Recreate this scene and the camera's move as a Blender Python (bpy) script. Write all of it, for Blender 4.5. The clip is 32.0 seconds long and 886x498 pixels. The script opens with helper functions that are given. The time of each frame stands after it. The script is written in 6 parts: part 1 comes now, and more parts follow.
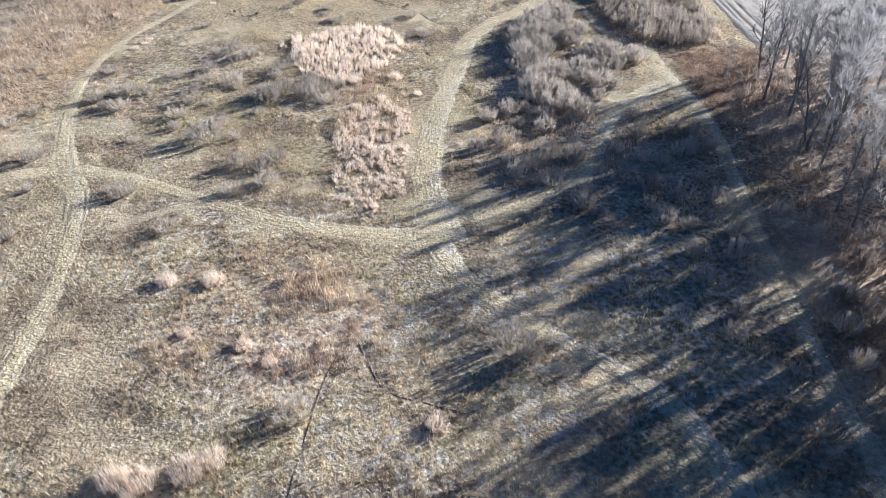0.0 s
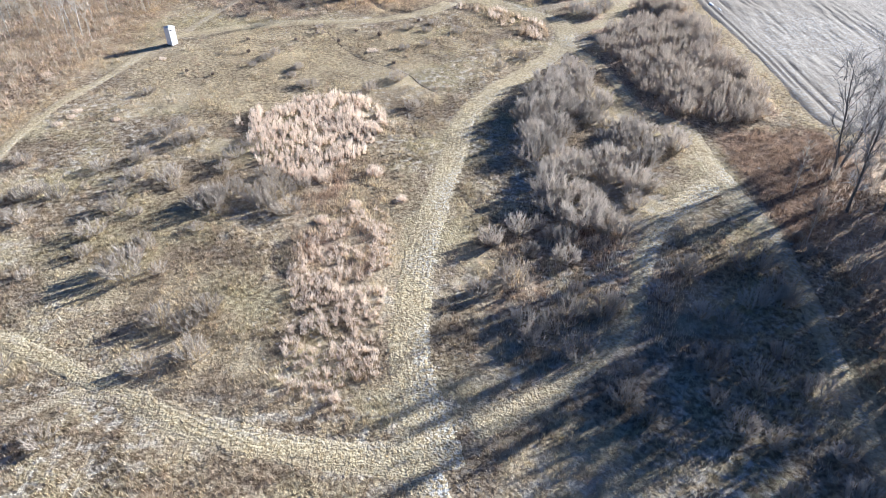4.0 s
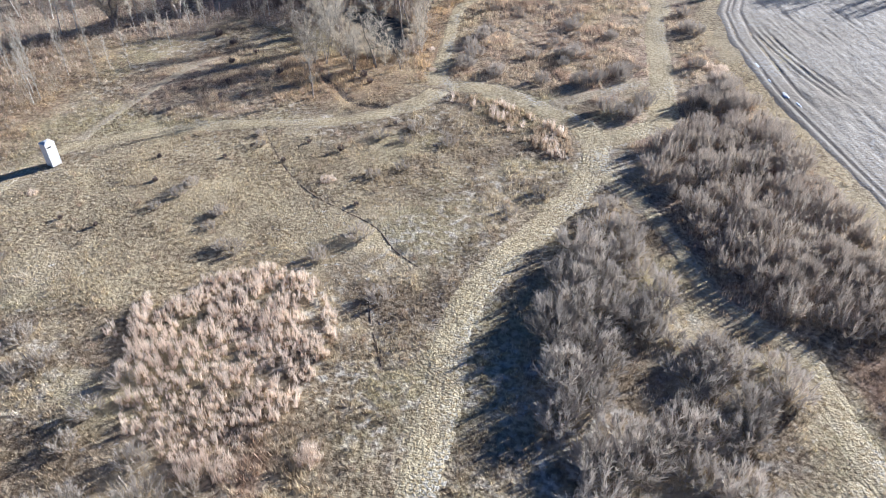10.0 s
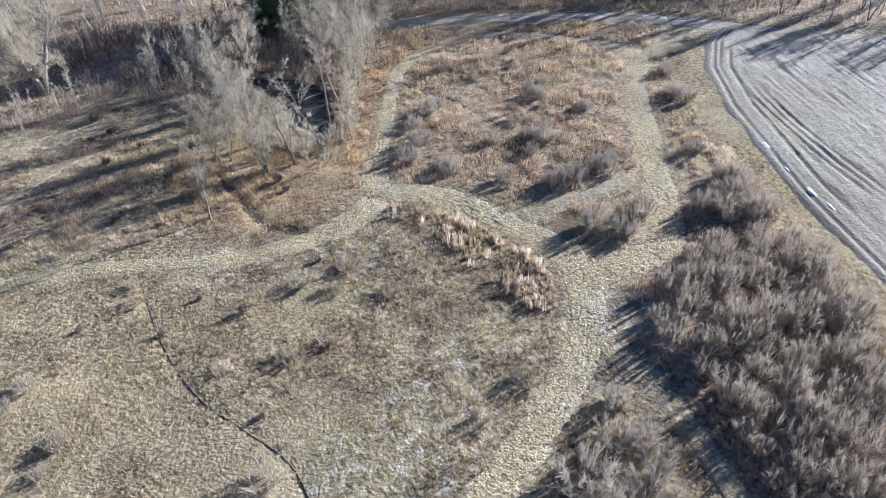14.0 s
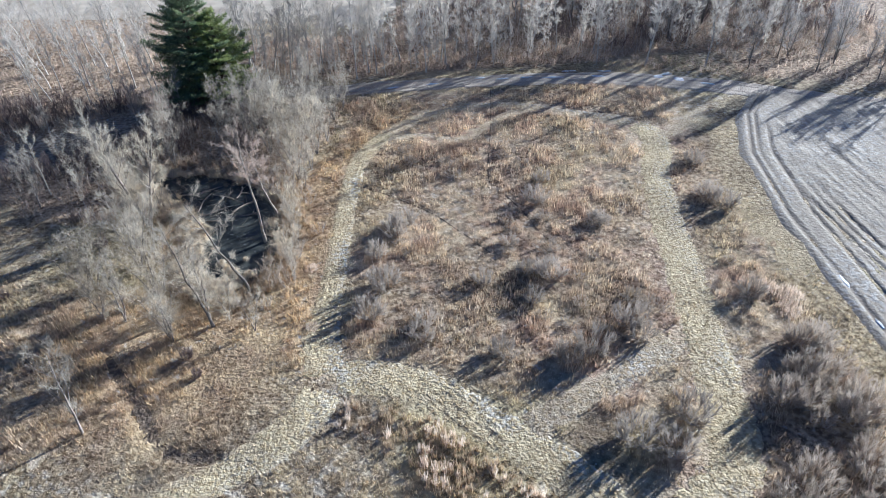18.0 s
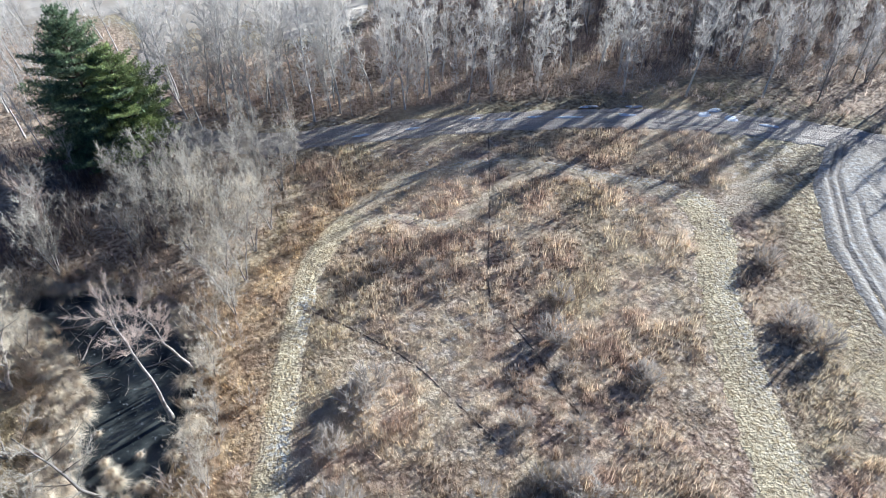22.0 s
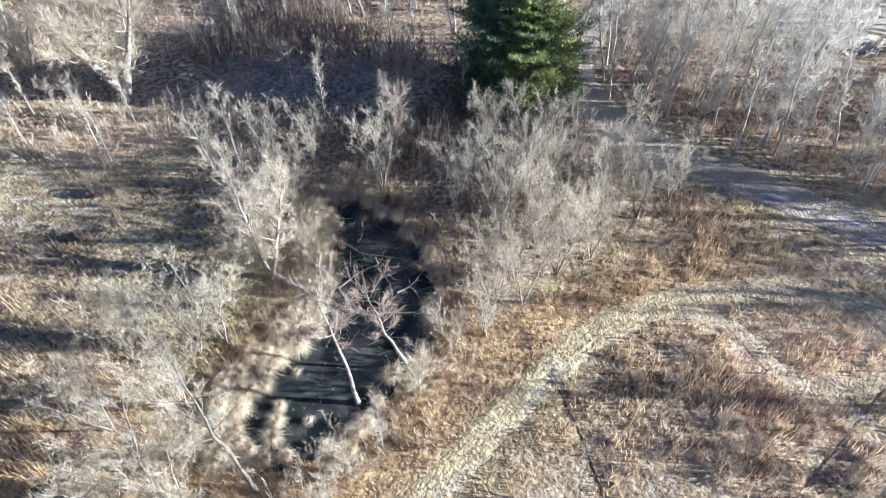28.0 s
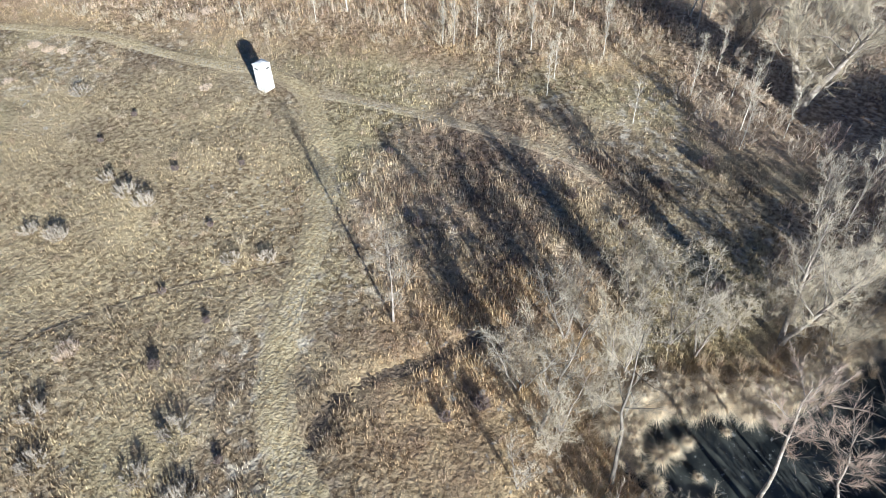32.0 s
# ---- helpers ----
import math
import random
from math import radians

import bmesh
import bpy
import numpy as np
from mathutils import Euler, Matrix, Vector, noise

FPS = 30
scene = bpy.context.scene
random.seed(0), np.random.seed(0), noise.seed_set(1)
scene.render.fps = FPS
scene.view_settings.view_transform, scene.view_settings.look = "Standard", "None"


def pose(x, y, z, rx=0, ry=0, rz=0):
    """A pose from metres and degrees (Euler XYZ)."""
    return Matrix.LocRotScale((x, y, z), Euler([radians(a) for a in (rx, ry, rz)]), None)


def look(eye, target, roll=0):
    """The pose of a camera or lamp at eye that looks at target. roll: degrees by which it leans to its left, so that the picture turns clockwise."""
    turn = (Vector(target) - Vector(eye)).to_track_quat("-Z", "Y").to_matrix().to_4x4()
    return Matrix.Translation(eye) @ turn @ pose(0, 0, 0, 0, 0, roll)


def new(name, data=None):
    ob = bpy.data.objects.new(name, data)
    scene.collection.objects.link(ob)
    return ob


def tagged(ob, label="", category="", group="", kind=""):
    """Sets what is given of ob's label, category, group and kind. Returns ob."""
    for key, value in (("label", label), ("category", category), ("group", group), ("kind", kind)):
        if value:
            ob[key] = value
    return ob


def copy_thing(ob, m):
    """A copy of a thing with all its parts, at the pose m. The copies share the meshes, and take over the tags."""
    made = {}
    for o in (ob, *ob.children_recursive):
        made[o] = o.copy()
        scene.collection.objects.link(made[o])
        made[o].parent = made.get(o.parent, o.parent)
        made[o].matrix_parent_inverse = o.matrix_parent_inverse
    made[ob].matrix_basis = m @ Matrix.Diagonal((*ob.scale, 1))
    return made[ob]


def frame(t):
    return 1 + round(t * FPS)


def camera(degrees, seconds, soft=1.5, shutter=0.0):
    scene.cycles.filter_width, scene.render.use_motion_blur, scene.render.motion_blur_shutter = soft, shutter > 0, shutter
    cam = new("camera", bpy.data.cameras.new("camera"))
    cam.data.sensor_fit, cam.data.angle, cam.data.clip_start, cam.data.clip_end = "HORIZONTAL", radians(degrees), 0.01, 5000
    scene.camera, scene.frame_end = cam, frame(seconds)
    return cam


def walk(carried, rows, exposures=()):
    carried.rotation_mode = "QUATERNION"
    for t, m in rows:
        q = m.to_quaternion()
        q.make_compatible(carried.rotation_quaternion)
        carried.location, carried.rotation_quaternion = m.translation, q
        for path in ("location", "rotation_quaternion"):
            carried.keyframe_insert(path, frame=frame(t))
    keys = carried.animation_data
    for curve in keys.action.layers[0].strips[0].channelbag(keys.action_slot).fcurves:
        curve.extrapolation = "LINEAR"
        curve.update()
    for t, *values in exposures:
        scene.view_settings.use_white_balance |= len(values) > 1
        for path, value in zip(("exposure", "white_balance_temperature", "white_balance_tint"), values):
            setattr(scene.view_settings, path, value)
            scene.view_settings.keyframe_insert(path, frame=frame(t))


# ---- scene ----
# One straight flight over a frosted winter meadow, then a turn on the spot over a frozen pond.
cam = camera(64.9, 32.0, 0.35)
METRES, EYE, TILT, LEAN, TURN = 105.7, 26.0, 0.0, 0.0, 0.0
ROWS = [
    (0.0, 0.0, 0.0, 0.0, -0.85, -37.05, 1.12),
    (0.5, 0.001, 0.0206, 0.0005, -0.84, -37.08, 1.12),
    (1.0, 0.0019, 0.0406, 0.0008, -0.86, -37.05, 1.12),
    (1.5, 0.0028, 0.0605, 0.0012, -0.87, -37.05, 1.1),
    (2.0, 0.0035, 0.0801, 0.0012, -0.89, -37.0, 1.05),
    (2.5, 0.0049, 0.0998, 0.0012, -0.87, -36.99, 1.08),
    (3.0, 0.0058, 0.1182, 0.0014, -0.88, -37.02, 1.08),
    (3.5, 0.0068, 0.1377, 0.0012, -0.88, -37.0, 1.08),
    (5.5, 0.0111, 0.2145, 0.0005, -0.88, -36.91, 1.12),
    (6.0, 0.012, 0.2337, 0.0007, -0.91, -36.93, 1.11),
    (6.5, 0.013, 0.2532, 0.0005, -0.9, -36.92, 1.1),
    (7.0, 0.0141, 0.2727, 0.0003, -0.9, -36.91, 1.09),
    (7.5, 0.0152, 0.2922, 0.0001, -0.89, -36.89, 1.07),
    (8.0, 0.0157, 0.312, 0.0004, -0.94, -36.95, 1.0),
    (8.5, 0.0169, 0.3316, 0.0003, -0.93, -36.95, 1.01),
    (9.0, 0.0181, 0.3517, 0.0003, -0.91, -36.98, 1.03),
    (9.5, 0.0188, 0.372, 0.0003, -0.91, -37.01, 1.01),
    (10.0, 0.0199, 0.3923, 0.0004, -1.18, -37.03, 1.01),
    (10.5, 0.0215, 0.4128, 0.0004, -3.81, -37.1, 1.01),
    (11.0, 0.022, 0.4335, 0.0007, -4.62, -37.13, 0.97),
    (11.5, 0.0235, 0.4542, 0.0007, -4.6, -37.15, 1.01),
    (12.0, 0.0247, 0.4748, 0.0008, -5.14, -37.14, 0.98),
    (12.5, 0.0263, 0.4956, 0.0008, -5.46, -37.13, 0.97),
    (13.0, 0.0283, 0.5164, 0.0013, -5.72, -37.17, 0.99),
    (13.5, 0.0298, 0.537, 0.0015, -5.89, -37.15, 0.94),
    (14.0, 0.0319, 0.557, 0.0017, -5.92, -37.16, 0.98),
    (14.5, 0.0339, 0.5768, 0.0019, -6.05, -37.13, 1.0),
    (16.5, 0.0437, 0.6565, 0.0013, -6.55, -37.07, 0.96),
    (17.0, 0.0462, 0.6767, 0.0009, -6.83, -37.09, 0.94),
    (17.5, 0.049, 0.6972, 0.0007, -7.66, -37.13, 0.92),
    (18.0, 0.0518, 0.7175, 0.0006, -8.14, -37.13, 0.91),
    (18.5, 0.0548, 0.7379, 0.0005, -8.16, -37.09, 0.91),
    (19.0, 0.0582, 0.7584, 0.0001, -8.12, -37.08, 0.94),
    (19.5, 0.0612, 0.7789, -0.0003, -8.11, -37.06, 0.92),
    (20.0, 0.0647, 0.7994, -0.0006, -8.44, -37.08, 0.95),
    (20.5, 0.0684, 0.8199, -0.0009, -8.83, -37.1, 0.95),
    (21.0, 0.072, 0.8402, -0.001, -9.24, -37.15, 0.95),
    (21.5, 0.0757, 0.86, -0.0017, -9.19, -37.32, 0.97),
    (22.0, 0.079, 0.8787, -0.0027, -9.19, -41.42, 1.03),
    (22.5, 0.0828, 0.8996, -0.0019, -9.14, -44.99, 0.99),
    (23.0, 0.0862, 0.9182, -0.0024, -9.12, -46.1, 0.98),
    (23.5, 0.0897, 0.9384, -0.0014, -9.07, -47.61, 0.93),
    (24.0, 0.093, 0.9545, -0.001, -8.98, -47.6, 0.91),
    (24.5, 0.0962, 0.9663, -0.0012, -8.89, -47.58, 0.85),
    (26.5, 0.1043, 0.9795, -0.006, 9.59, -47.3, 1.46),
    (27.0, 0.1034, 0.9793, -0.0075, 17.54, -47.28, 1.41),
    (27.5, 0.103, 0.9788, -0.0096, 27.5, -47.19, 1.4),
    (28.0, 0.1028, 0.9782, -0.0114, 35.82, -47.08, 1.43),
    (28.5, 0.1025, 0.9778, -0.0123, 43.84, -46.99, 1.43),
    (29.0, 0.1022, 0.9776, -0.0127, 51.49, -46.87, 1.46),
    (29.5, 0.1021, 0.9773, -0.0128, 59.18, -46.69, 1.5),
    (30.0, 0.102, 0.9769, -0.0125, 66.8, -46.47, 1.45),
    (30.5, 0.102, 0.9764, -0.0122, 74.05, -46.24, 1.34),
    (31.0, 0.1019, 0.976, -0.0119, 81.1, -46.02, 1.22),
    (31.5, 0.1018, 0.9757, -0.0117, 88.22, -45.87, 1.05),
    (32.0, 0.1016, 0.9754, -0.0115, 95.21, -45.79, 0.88),
]
EXPOSURES = [(0.0, 1.56, 5445, 10), (3.0, 1.54, 5445, 10), (8.0, 1.41, 5425, 12), (12.0, 1.23, 5325, 10), (17.0, 1.24, 5170, 8), (21.0, 1.4, 5160, 7), (24.5, 1.41, 5210, 8), (28.0, 1.68, 5370, 7), (30.0, 1.55, 5470, 7), (31.0, 1.38, 5500, 6), (32.0, 1.1, 5600, 5)]
walk(cam, [(t, pose(0, 0, EYE, TILT, LEAN, TURN) @ pose(METRES * x, METRES * y, METRES * z, 90 + pitch, roll, yaw)) for t, x, y, z, yaw, pitch, roll in ROWS], EXPOSURES)

# ---------------------------------------------------------------- light
SUN_AZ, SUN_EL = math.atan2(0.505, 0.863), radians(15.8)   # the sun stands low, beyond the bare field
world = bpy.data.worlds.new("winter_sky")
scene.world = world
world.use_nodes = True
wn = world.node_tree.nodes
sky = wn.new("ShaderNodeTexSky")
sky.sky_type, sky.sun_disc = "NISHITA", False
sky.sun_elevation, sky.sun_rotation = SUN_EL, math.pi / 2 - SUN_AZ
sky.air_density, sky.dust_density, sky.ozone_density = 0.75, 0.0, 4.0
crisp = wn.new("ShaderNodeMix")
crisp.data_type, crisp.blend_type = "RGBA", "MULTIPLY"
crisp.inputs["Factor"].default_value = 1.0
crisp.inputs[7].default_value = (0.72, 0.92, 1.16, 1)   # crisp winter air
world.node_tree.links.new(sky.outputs[0], crisp.inputs[6])
world.node_tree.links.new(crisp.outputs[2], wn["Background"].inputs[0])
wn["Background"].inputs[1].default_value = 0.029
sun = new("sun", bpy.data.lights.new("sun", "SUN"))
sun.data.energy, sun.data.angle, sun.data.color = 5.0, radians(0.55), (1.0, 0.925, 0.835)
SUN_WAY = Vector((math.cos(SUN_AZ) * math.cos(SUN_EL), math.sin(SUN_AZ) * math.cos(SUN_EL), math.sin(SUN_EL)))
sun.matrix_world = look(SUN_WAY * 200, (0, 0, 0))


# ---------------------------------------------------------------- materials
def material(name, rough=0.9):
    m = bpy.data.materials.new(name)
    m.use_nodes = True
    b = m.node_tree.nodes["Principled BSDF"]
    b.inputs["Roughness"].default_value = rough
    b.inputs["Specular IOR Level"].default_value = 0.25
    return m, m.node_tree.nodes, m.node_tree.links, b


def noise_fac(n, l, scale, detail=3.0, lo=0.35, hi=0.65, stretch=None):
    """A 0..1 mask from noise at a real-world scale (features per metre)."""
    co = n.new("ShaderNodeNewGeometry").outputs["Position"]
    if stretch:
        mp = n.new("ShaderNodeMapping")
        mp.inputs["Rotation"].default_value = (0, 0, stretch[0])
        mp.inputs["Scale"].default_value = (stretch[1], stretch[2], 1)
        l.new(co, mp.inputs["Vector"])
        co = mp.outputs["Vector"]
    t = n.new("ShaderNodeTexNoise")
    t.inputs["Scale"].default_value, t.inputs["Detail"].default_value = scale, detail
    l.new(co, t.inputs["Vector"])
    r = n.new("ShaderNodeMapRange")
    r.inputs["From Min"].default_value, r.inputs["From Max"].default_value = lo, hi
    l.new(t.outputs["Fac"], r.inputs["Value"])
    return r.outputs["Result"]


def blend(n, l, fac, a, b, mode="MIX"):
    mx = n.new("ShaderNodeMix")
    mx.data_type, mx.blend_type = "RGBA", mode
    if isinstance(fac, float):
        mx.inputs["Factor"].default_value = fac
    else:
        l.new(fac, mx.inputs["Factor"])
    for k, v in ((6, a), (7, b)):
        if isinstance(v, tuple):
            mx.inputs[k].default_value = (*v, 1)
        else:
            l.new(v, mx.inputs[k])
    return mx.outputs[2]


def times(n, l, a, b):
    m = n.new("ShaderNodeMath")
    m.operation = "MULTIPLY"
    for k, v in ((0, a), (1, b)):
        if isinstance(v, float):
            m.inputs[k].default_value = v
        else:
            l.new(v, m.inputs[k])
    return m.outputs[0]


def attribute(n, name):
    a = n.new("ShaderNodeAttribute")
    a.attribute_name = name
    return a.outputs["Fac"]


def relief(n, l, b, height, distance=0.05, strength=1.0):
    bp = n.new("ShaderNodeBump")
    bp.inputs["Distance"].default_value, bp.inputs["Strength"].default_value = distance, strength
    l.new(height, bp.inputs["Height"])
    l.new(bp.outputs["Normal"], b.inputs["Normal"])


def meadow_colour(n, l):
    """Dead grass in drifts: straw, olive, umber, reddish weeds; litter under trees, orange sedge round the pond."""
    c = blend(n, l, noise_fac(n, l, 0.22, 5, 0.46, 0.56), (0.56, 0.46, 0.295), (0.35, 0.275, 0.18))
    c = blend(n, l, times(n, l, noise_fac(n, l, 0.9, 6, 0.54, 0.64), 0.4), c, (0.30, 0.23, 0.16))
    c = blend(n, l, noise_fac(n, l, 0.5, 4, 0.5, 0.66), c, (0.41, 0.325, 0.21))
    c = blend(n, l, times(n, l, noise_fac(n, l, 0.12, 4, 0.48, 0.60), 0.65), c, (0.50, 0.43, 0.25))
    pale = times(n, l, noise_fac(n, l, 0.10, 3, 0.46, 0.6), noise_fac(n, l, 1.5, 5, 0.5, 0.62))
    c = blend(n, l, times(n, l, pale, 0.85), c, (0.70, 0.63, 0.50))
    c = blend(n, l, attribute(n, "even"), c, blend(n, l, noise_fac(n, l, 0.35, 4, 0.42, 0.6), (0.60, 0.495, 0.31), (0.50, 0.405, 0.255)))
    c = blend(n, l, attribute(n, "weeds"), c, blend(n, l, noise_fac(n, l, 0.7, 5, 0.45, 0.57), blend(n, l, noise_fac(n, l, 0.3, 4, 0.45, 0.58), (0.70, 0.565, 0.39), (0.60, 0.485, 0.35)), (0.47, 0.345, 0.245)))
    c = blend(n, l, attribute(n, "sedge"), c, blend(n, l, noise_fac(n, l, 0.6, 3, 0.38, 0.6), (0.62, 0.47, 0.275), (0.47, 0.34, 0.21)))
    c = blend(n, l, attribute(n, "litter"), c, blend(n, l, noise_fac(n, l, 0.8, 4, 0.4, 0.6), (0.62, 0.485, 0.335), (0.46, 0.355, 0.25)))
    c = blend(n, l, attribute(n, "russet"), c, blend(n, l, noise_fac(n, l, 0.7, 4, 0.4, 0.6), (0.44, 0.315, 0.215), (0.31, 0.23, 0.165)))
    hoar = times(n, l, noise_fac(n, l, 1.3, 7, 0.47, 0.60), attribute(n, "hoar"))
    return blend(n, l, hoar, c, (0.60, 0.60, 0.565))


def ground_material():
    m, n, l, b = material("meadow_ground", 0.95)
    c = meadow_colour(n, l)
    c = blend(n, l, times(n, l, noise_fac(n, l, 3.2, 5, 0.40, 0.60), noise_fac(n, l, 0.11, 3, 0.25, 0.55)), c, blend(n, l, 1.0, c, (0.42, 0.38, 0.35), "MULTIPLY"))
    frost = times(n, l, noise_fac(n, l, 2.6, 6, 0.60, 0.70), noise_fac(n, l, 0.09, 3, 0.42, 0.62))
    c = blend(n, l, times(n, l, frost, 0.6), c, (0.62, 0.62, 0.58))
    l.new(c, b.inputs["Base Color"])
    relief(n, l, b, noise_fac(n, l, 5.5, 7, 0.25, 0.75), 0.055)
    return m


def through_light(n, l, b, colour, share):
    """Thin dry blades let part of the light through."""
    if share:
        t = n.new("ShaderNodeBsdfTranslucent")
        l.new(colour, t.inputs["Color"])
        mx = n.new("ShaderNodeMixShader")
        mx.inputs[0].default_value = share
        l.new(b.outputs[0], mx.inputs[1])
        l.new(t.outputs[0], mx.inputs[2])
        l.new(mx.outputs[0], n["Material Output"].inputs["Surface"])


def grass_material(name, tint=None, spread=0.5, bright=1.0, thin=0.35):
    m, n, l, b = material(name, 0.85)
    c = meadow_colour(n, l) if tint is None else blend(n, l, noise_fac(n, l, 0.6, 3, 0.4, 0.62), tint[0], tint[1])
    rnd = n.new("ShaderNodeNewGeometry").outputs["Random Per Island"]
    lift = n.new("ShaderNodeMapRange")
    lift.inputs["To Min"].default_value, lift.inputs["To Max"].default_value = bright * (1 - spread), bright * (1 + spread)
    l.new(rnd, lift.inputs["Value"])
    hsv = n.new("ShaderNodeHueSaturation")
    l.new(c, hsv.inputs["Color"])
    l.new(lift.outputs["Result"], hsv.inputs["Value"])
    l.new(hsv.outputs["Color"], b.inputs["Base Color"])
    through_light(n, l, b, hsv.outputs["Color"], thin)
    return m


def plain_mix(name, a, c2, scale=4.0, rough=0.9, bump=0.0, lo=0.38, hi=0.62, stretch=None, own=0.0, thin=0.0):
    m, n, l, b = material(name, rough)
    f = noise_fac(n, l, scale, 5, lo, hi, stretch)
    c = blend(n, l, f, a, c2)
    if own:
        h = n.new("ShaderNodeHueSaturation")
        r = n.new("ShaderNodeMapRange")
        r.inputs["To Min"].default_value, r.inputs["To Max"].default_value = 1 - own, 1 + own
        l.new(n.new("ShaderNodeObjectInfo").outputs["Random"], r.inputs["Value"])
        l.new(r.outputs["Result"], h.inputs["Value"])
        l.new(c, h.inputs["Color"])
        c = h.outputs["Color"]
    l.new(c, b.inputs["Base Color"])
    if bump:
        relief(n, l, b, f, bump)
    through_light(n, l, b, c, thin)
    return m


def path_material(name, pale, dull):
    """Mown grass track: straw clods with hoar frost in drifts and wheel lines; its rims run out into the meadow."""
    m, n, l, b = material(name, 0.92)
    c = blend(n, l, noise_fac(n, l, 0.5, 4, 0.4, 0.62), pale, dull)
    c = blend(n, l, noise_fac(n, l, 4.5, 6, 0.44, 0.58), c, blend(n, l, 1.0, c, (0.66, 0.62, 0.56), "MULTIPLY"))
    c = blend(n, l, times(n, l, attribute(n, "rut"), 0.6), c, (0.32, 0.26, 0.175))
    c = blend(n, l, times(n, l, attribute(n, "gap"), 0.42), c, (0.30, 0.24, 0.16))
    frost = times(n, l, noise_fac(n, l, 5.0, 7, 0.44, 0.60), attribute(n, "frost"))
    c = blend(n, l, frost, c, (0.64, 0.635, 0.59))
    c = blend(n, l, attribute(n, "rim"), c, meadow_colour(n, l))
    l.new(c, b.inputs["Base Color"])
    relief(n, l, b, noise_fac(n, l, 8.0, 7, 0.25, 0.75), 0.045)
    return m


def field_material():
    """Frozen mud combed into thin broken streaks, with hoar frost on the crests and dark wheel ruts."""
    m, n, l, b = material("frozen_mud", 0.9)
    c = blend(n, l, noise_fac(n, l, 0.12, 4, 0.4, 0.6), (0.40, 0.345, 0.265), (0.49, 0.43, 0.34))
    c = blend(n, l, times(n, l, noise_fac(n, l, 1.0, 4, 0.50, 0.57, (0.03, 3.4, 0.4)), 0.5), c, (0.30, 0.255, 0.20))
    c = blend(n, l, times(n, l, noise_fac(n, l, 1.0, 5, 0.52, 0.64, (-0.35, 4.0, 1.0)), 0.4), c, (0.32, 0.275, 0.22))
    c = blend(n, l, times(n, l, noise_fac(n, l, 6.0, 6, 0.5, 0.66), 0.6), c, (0.31, 0.265, 0.21))
    frost = times(n, l, noise_fac(n, l, 3.2, 7, 0.50, 0.62), noise_fac(n, l, 0.09, 3, 0.36, 0.6))
    c = blend(n, l, times(n, l, frost, 0.55), c, (0.62, 0.60, 0.56))
    c = blend(n, l, times(n, l, attribute(n, "rut"), 0.85), c, (0.17, 0.135, 0.105))
    l.new(c, b.inputs["Base Color"])
    relief(n, l, b, noise_fac(n, l, 5.0, 7, 0.25, 0.75), 0.028)
    return m


def road_material():
    m, n, l, b = material("gravel_track", 0.9)
    c = blend(n, l, noise_fac(n, l, 0.9, 5, 0.38, 0.62), (0.58, 0.50, 0.40), (0.47, 0.40, 0.32))
    c = blend(n, l, noise_fac(n, l, 9.0, 5, 0.45, 0.62), c, (0.38, 0.325, 0.265))
    c = blend(n, l, attribute(n, "rut"), c, (0.31, 0.26, 0.21))
    l.new(c, b.inputs["Base Color"])
    relief(n, l, b, noise_fac(n, l, 8.0, 6, 0.25, 0.75), 0.05)
    return m


def ice_material():
    m, n, l, b = material("pond_ice", 0.35)
    c = blend(n, l, noise_fac(n, l, 0.6, 6, 0.38, 0.6), (0.014, 0.018, 0.02), (0.10, 0.107, 0.094))
    c = blend(n, l, noise_fac(n, l, 5.0, 6, 0.62, 0.74), c, (0.30, 0.31, 0.30))
    l.new(c, b.inputs["Base Color"])
    l.new(noise_fac(n, l, 0.8, 4, -0.2, 1.1), b.inputs["Roughness"])
    relief(n, l, b, noise_fac(n, l, 4.0, 5, 0.3, 0.7), 0.01)
    return m


MEADOW = ground_material()
GRASS = grass_material("meadow_grass", None, 0.45, 1.16, 0.4)
PATH_GRASS = grass_material("mown_grass", ((0.65, 0.535, 0.32), (0.56, 0.455, 0.275)), 0.3, 1.0)
REED = grass_material("reed_straw", ((0.84, 0.73, 0.605), (0.77, 0.655, 0.535)), 0.18, 1.08, 0.5)
FLAT_REED = grass_material("flattened_reed", ((0.86, 0.745, 0.615), (0.76, 0.64, 0.52)), 0.25, 1.0, 0.45)
SEDGE = grass_material("pond_sedge", ((0.80, 0.70, 0.53), (0.68, 0.58, 0.43)), 0.3, 1.0)
RUSTY = grass_material("rusty_sedge", ((0.68, 0.55, 0.39), (0.55, 0.435, 0.30)), 0.35, 1.0)
RUSSET = grass_material("russet_weeds", ((0.43, 0.31, 0.21), (0.32, 0.23, 0.16)), 0.35, 1.0)
WEED = grass_material("weed_stalks", ((0.66, 0.53, 0.38), (0.44, 0.32, 0.225)), 0.5, 1.0)
BRUSH = grass_material("underbrush_stems", ((0.62, 0.51, 0.40), (0.50, 0.405, 0.32)), 0.45, 1.15, 0.4)
STRAW_SCRUB = grass_material("straw_scrub", ((0.56, 0.49, 0.37), (0.47, 0.405, 0.305)), 0.35, 1.05, 0.1)
SCRUB = grass_material("thicket_stems", ((0.57, 0.50, 0.41), (0.46, 0.395, 0.325)), 0.4, 1.05, 0.3)
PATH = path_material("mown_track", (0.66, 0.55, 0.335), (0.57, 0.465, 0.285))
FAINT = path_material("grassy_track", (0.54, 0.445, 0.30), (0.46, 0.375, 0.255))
FIELD = field_material()
ROAD = road_material()
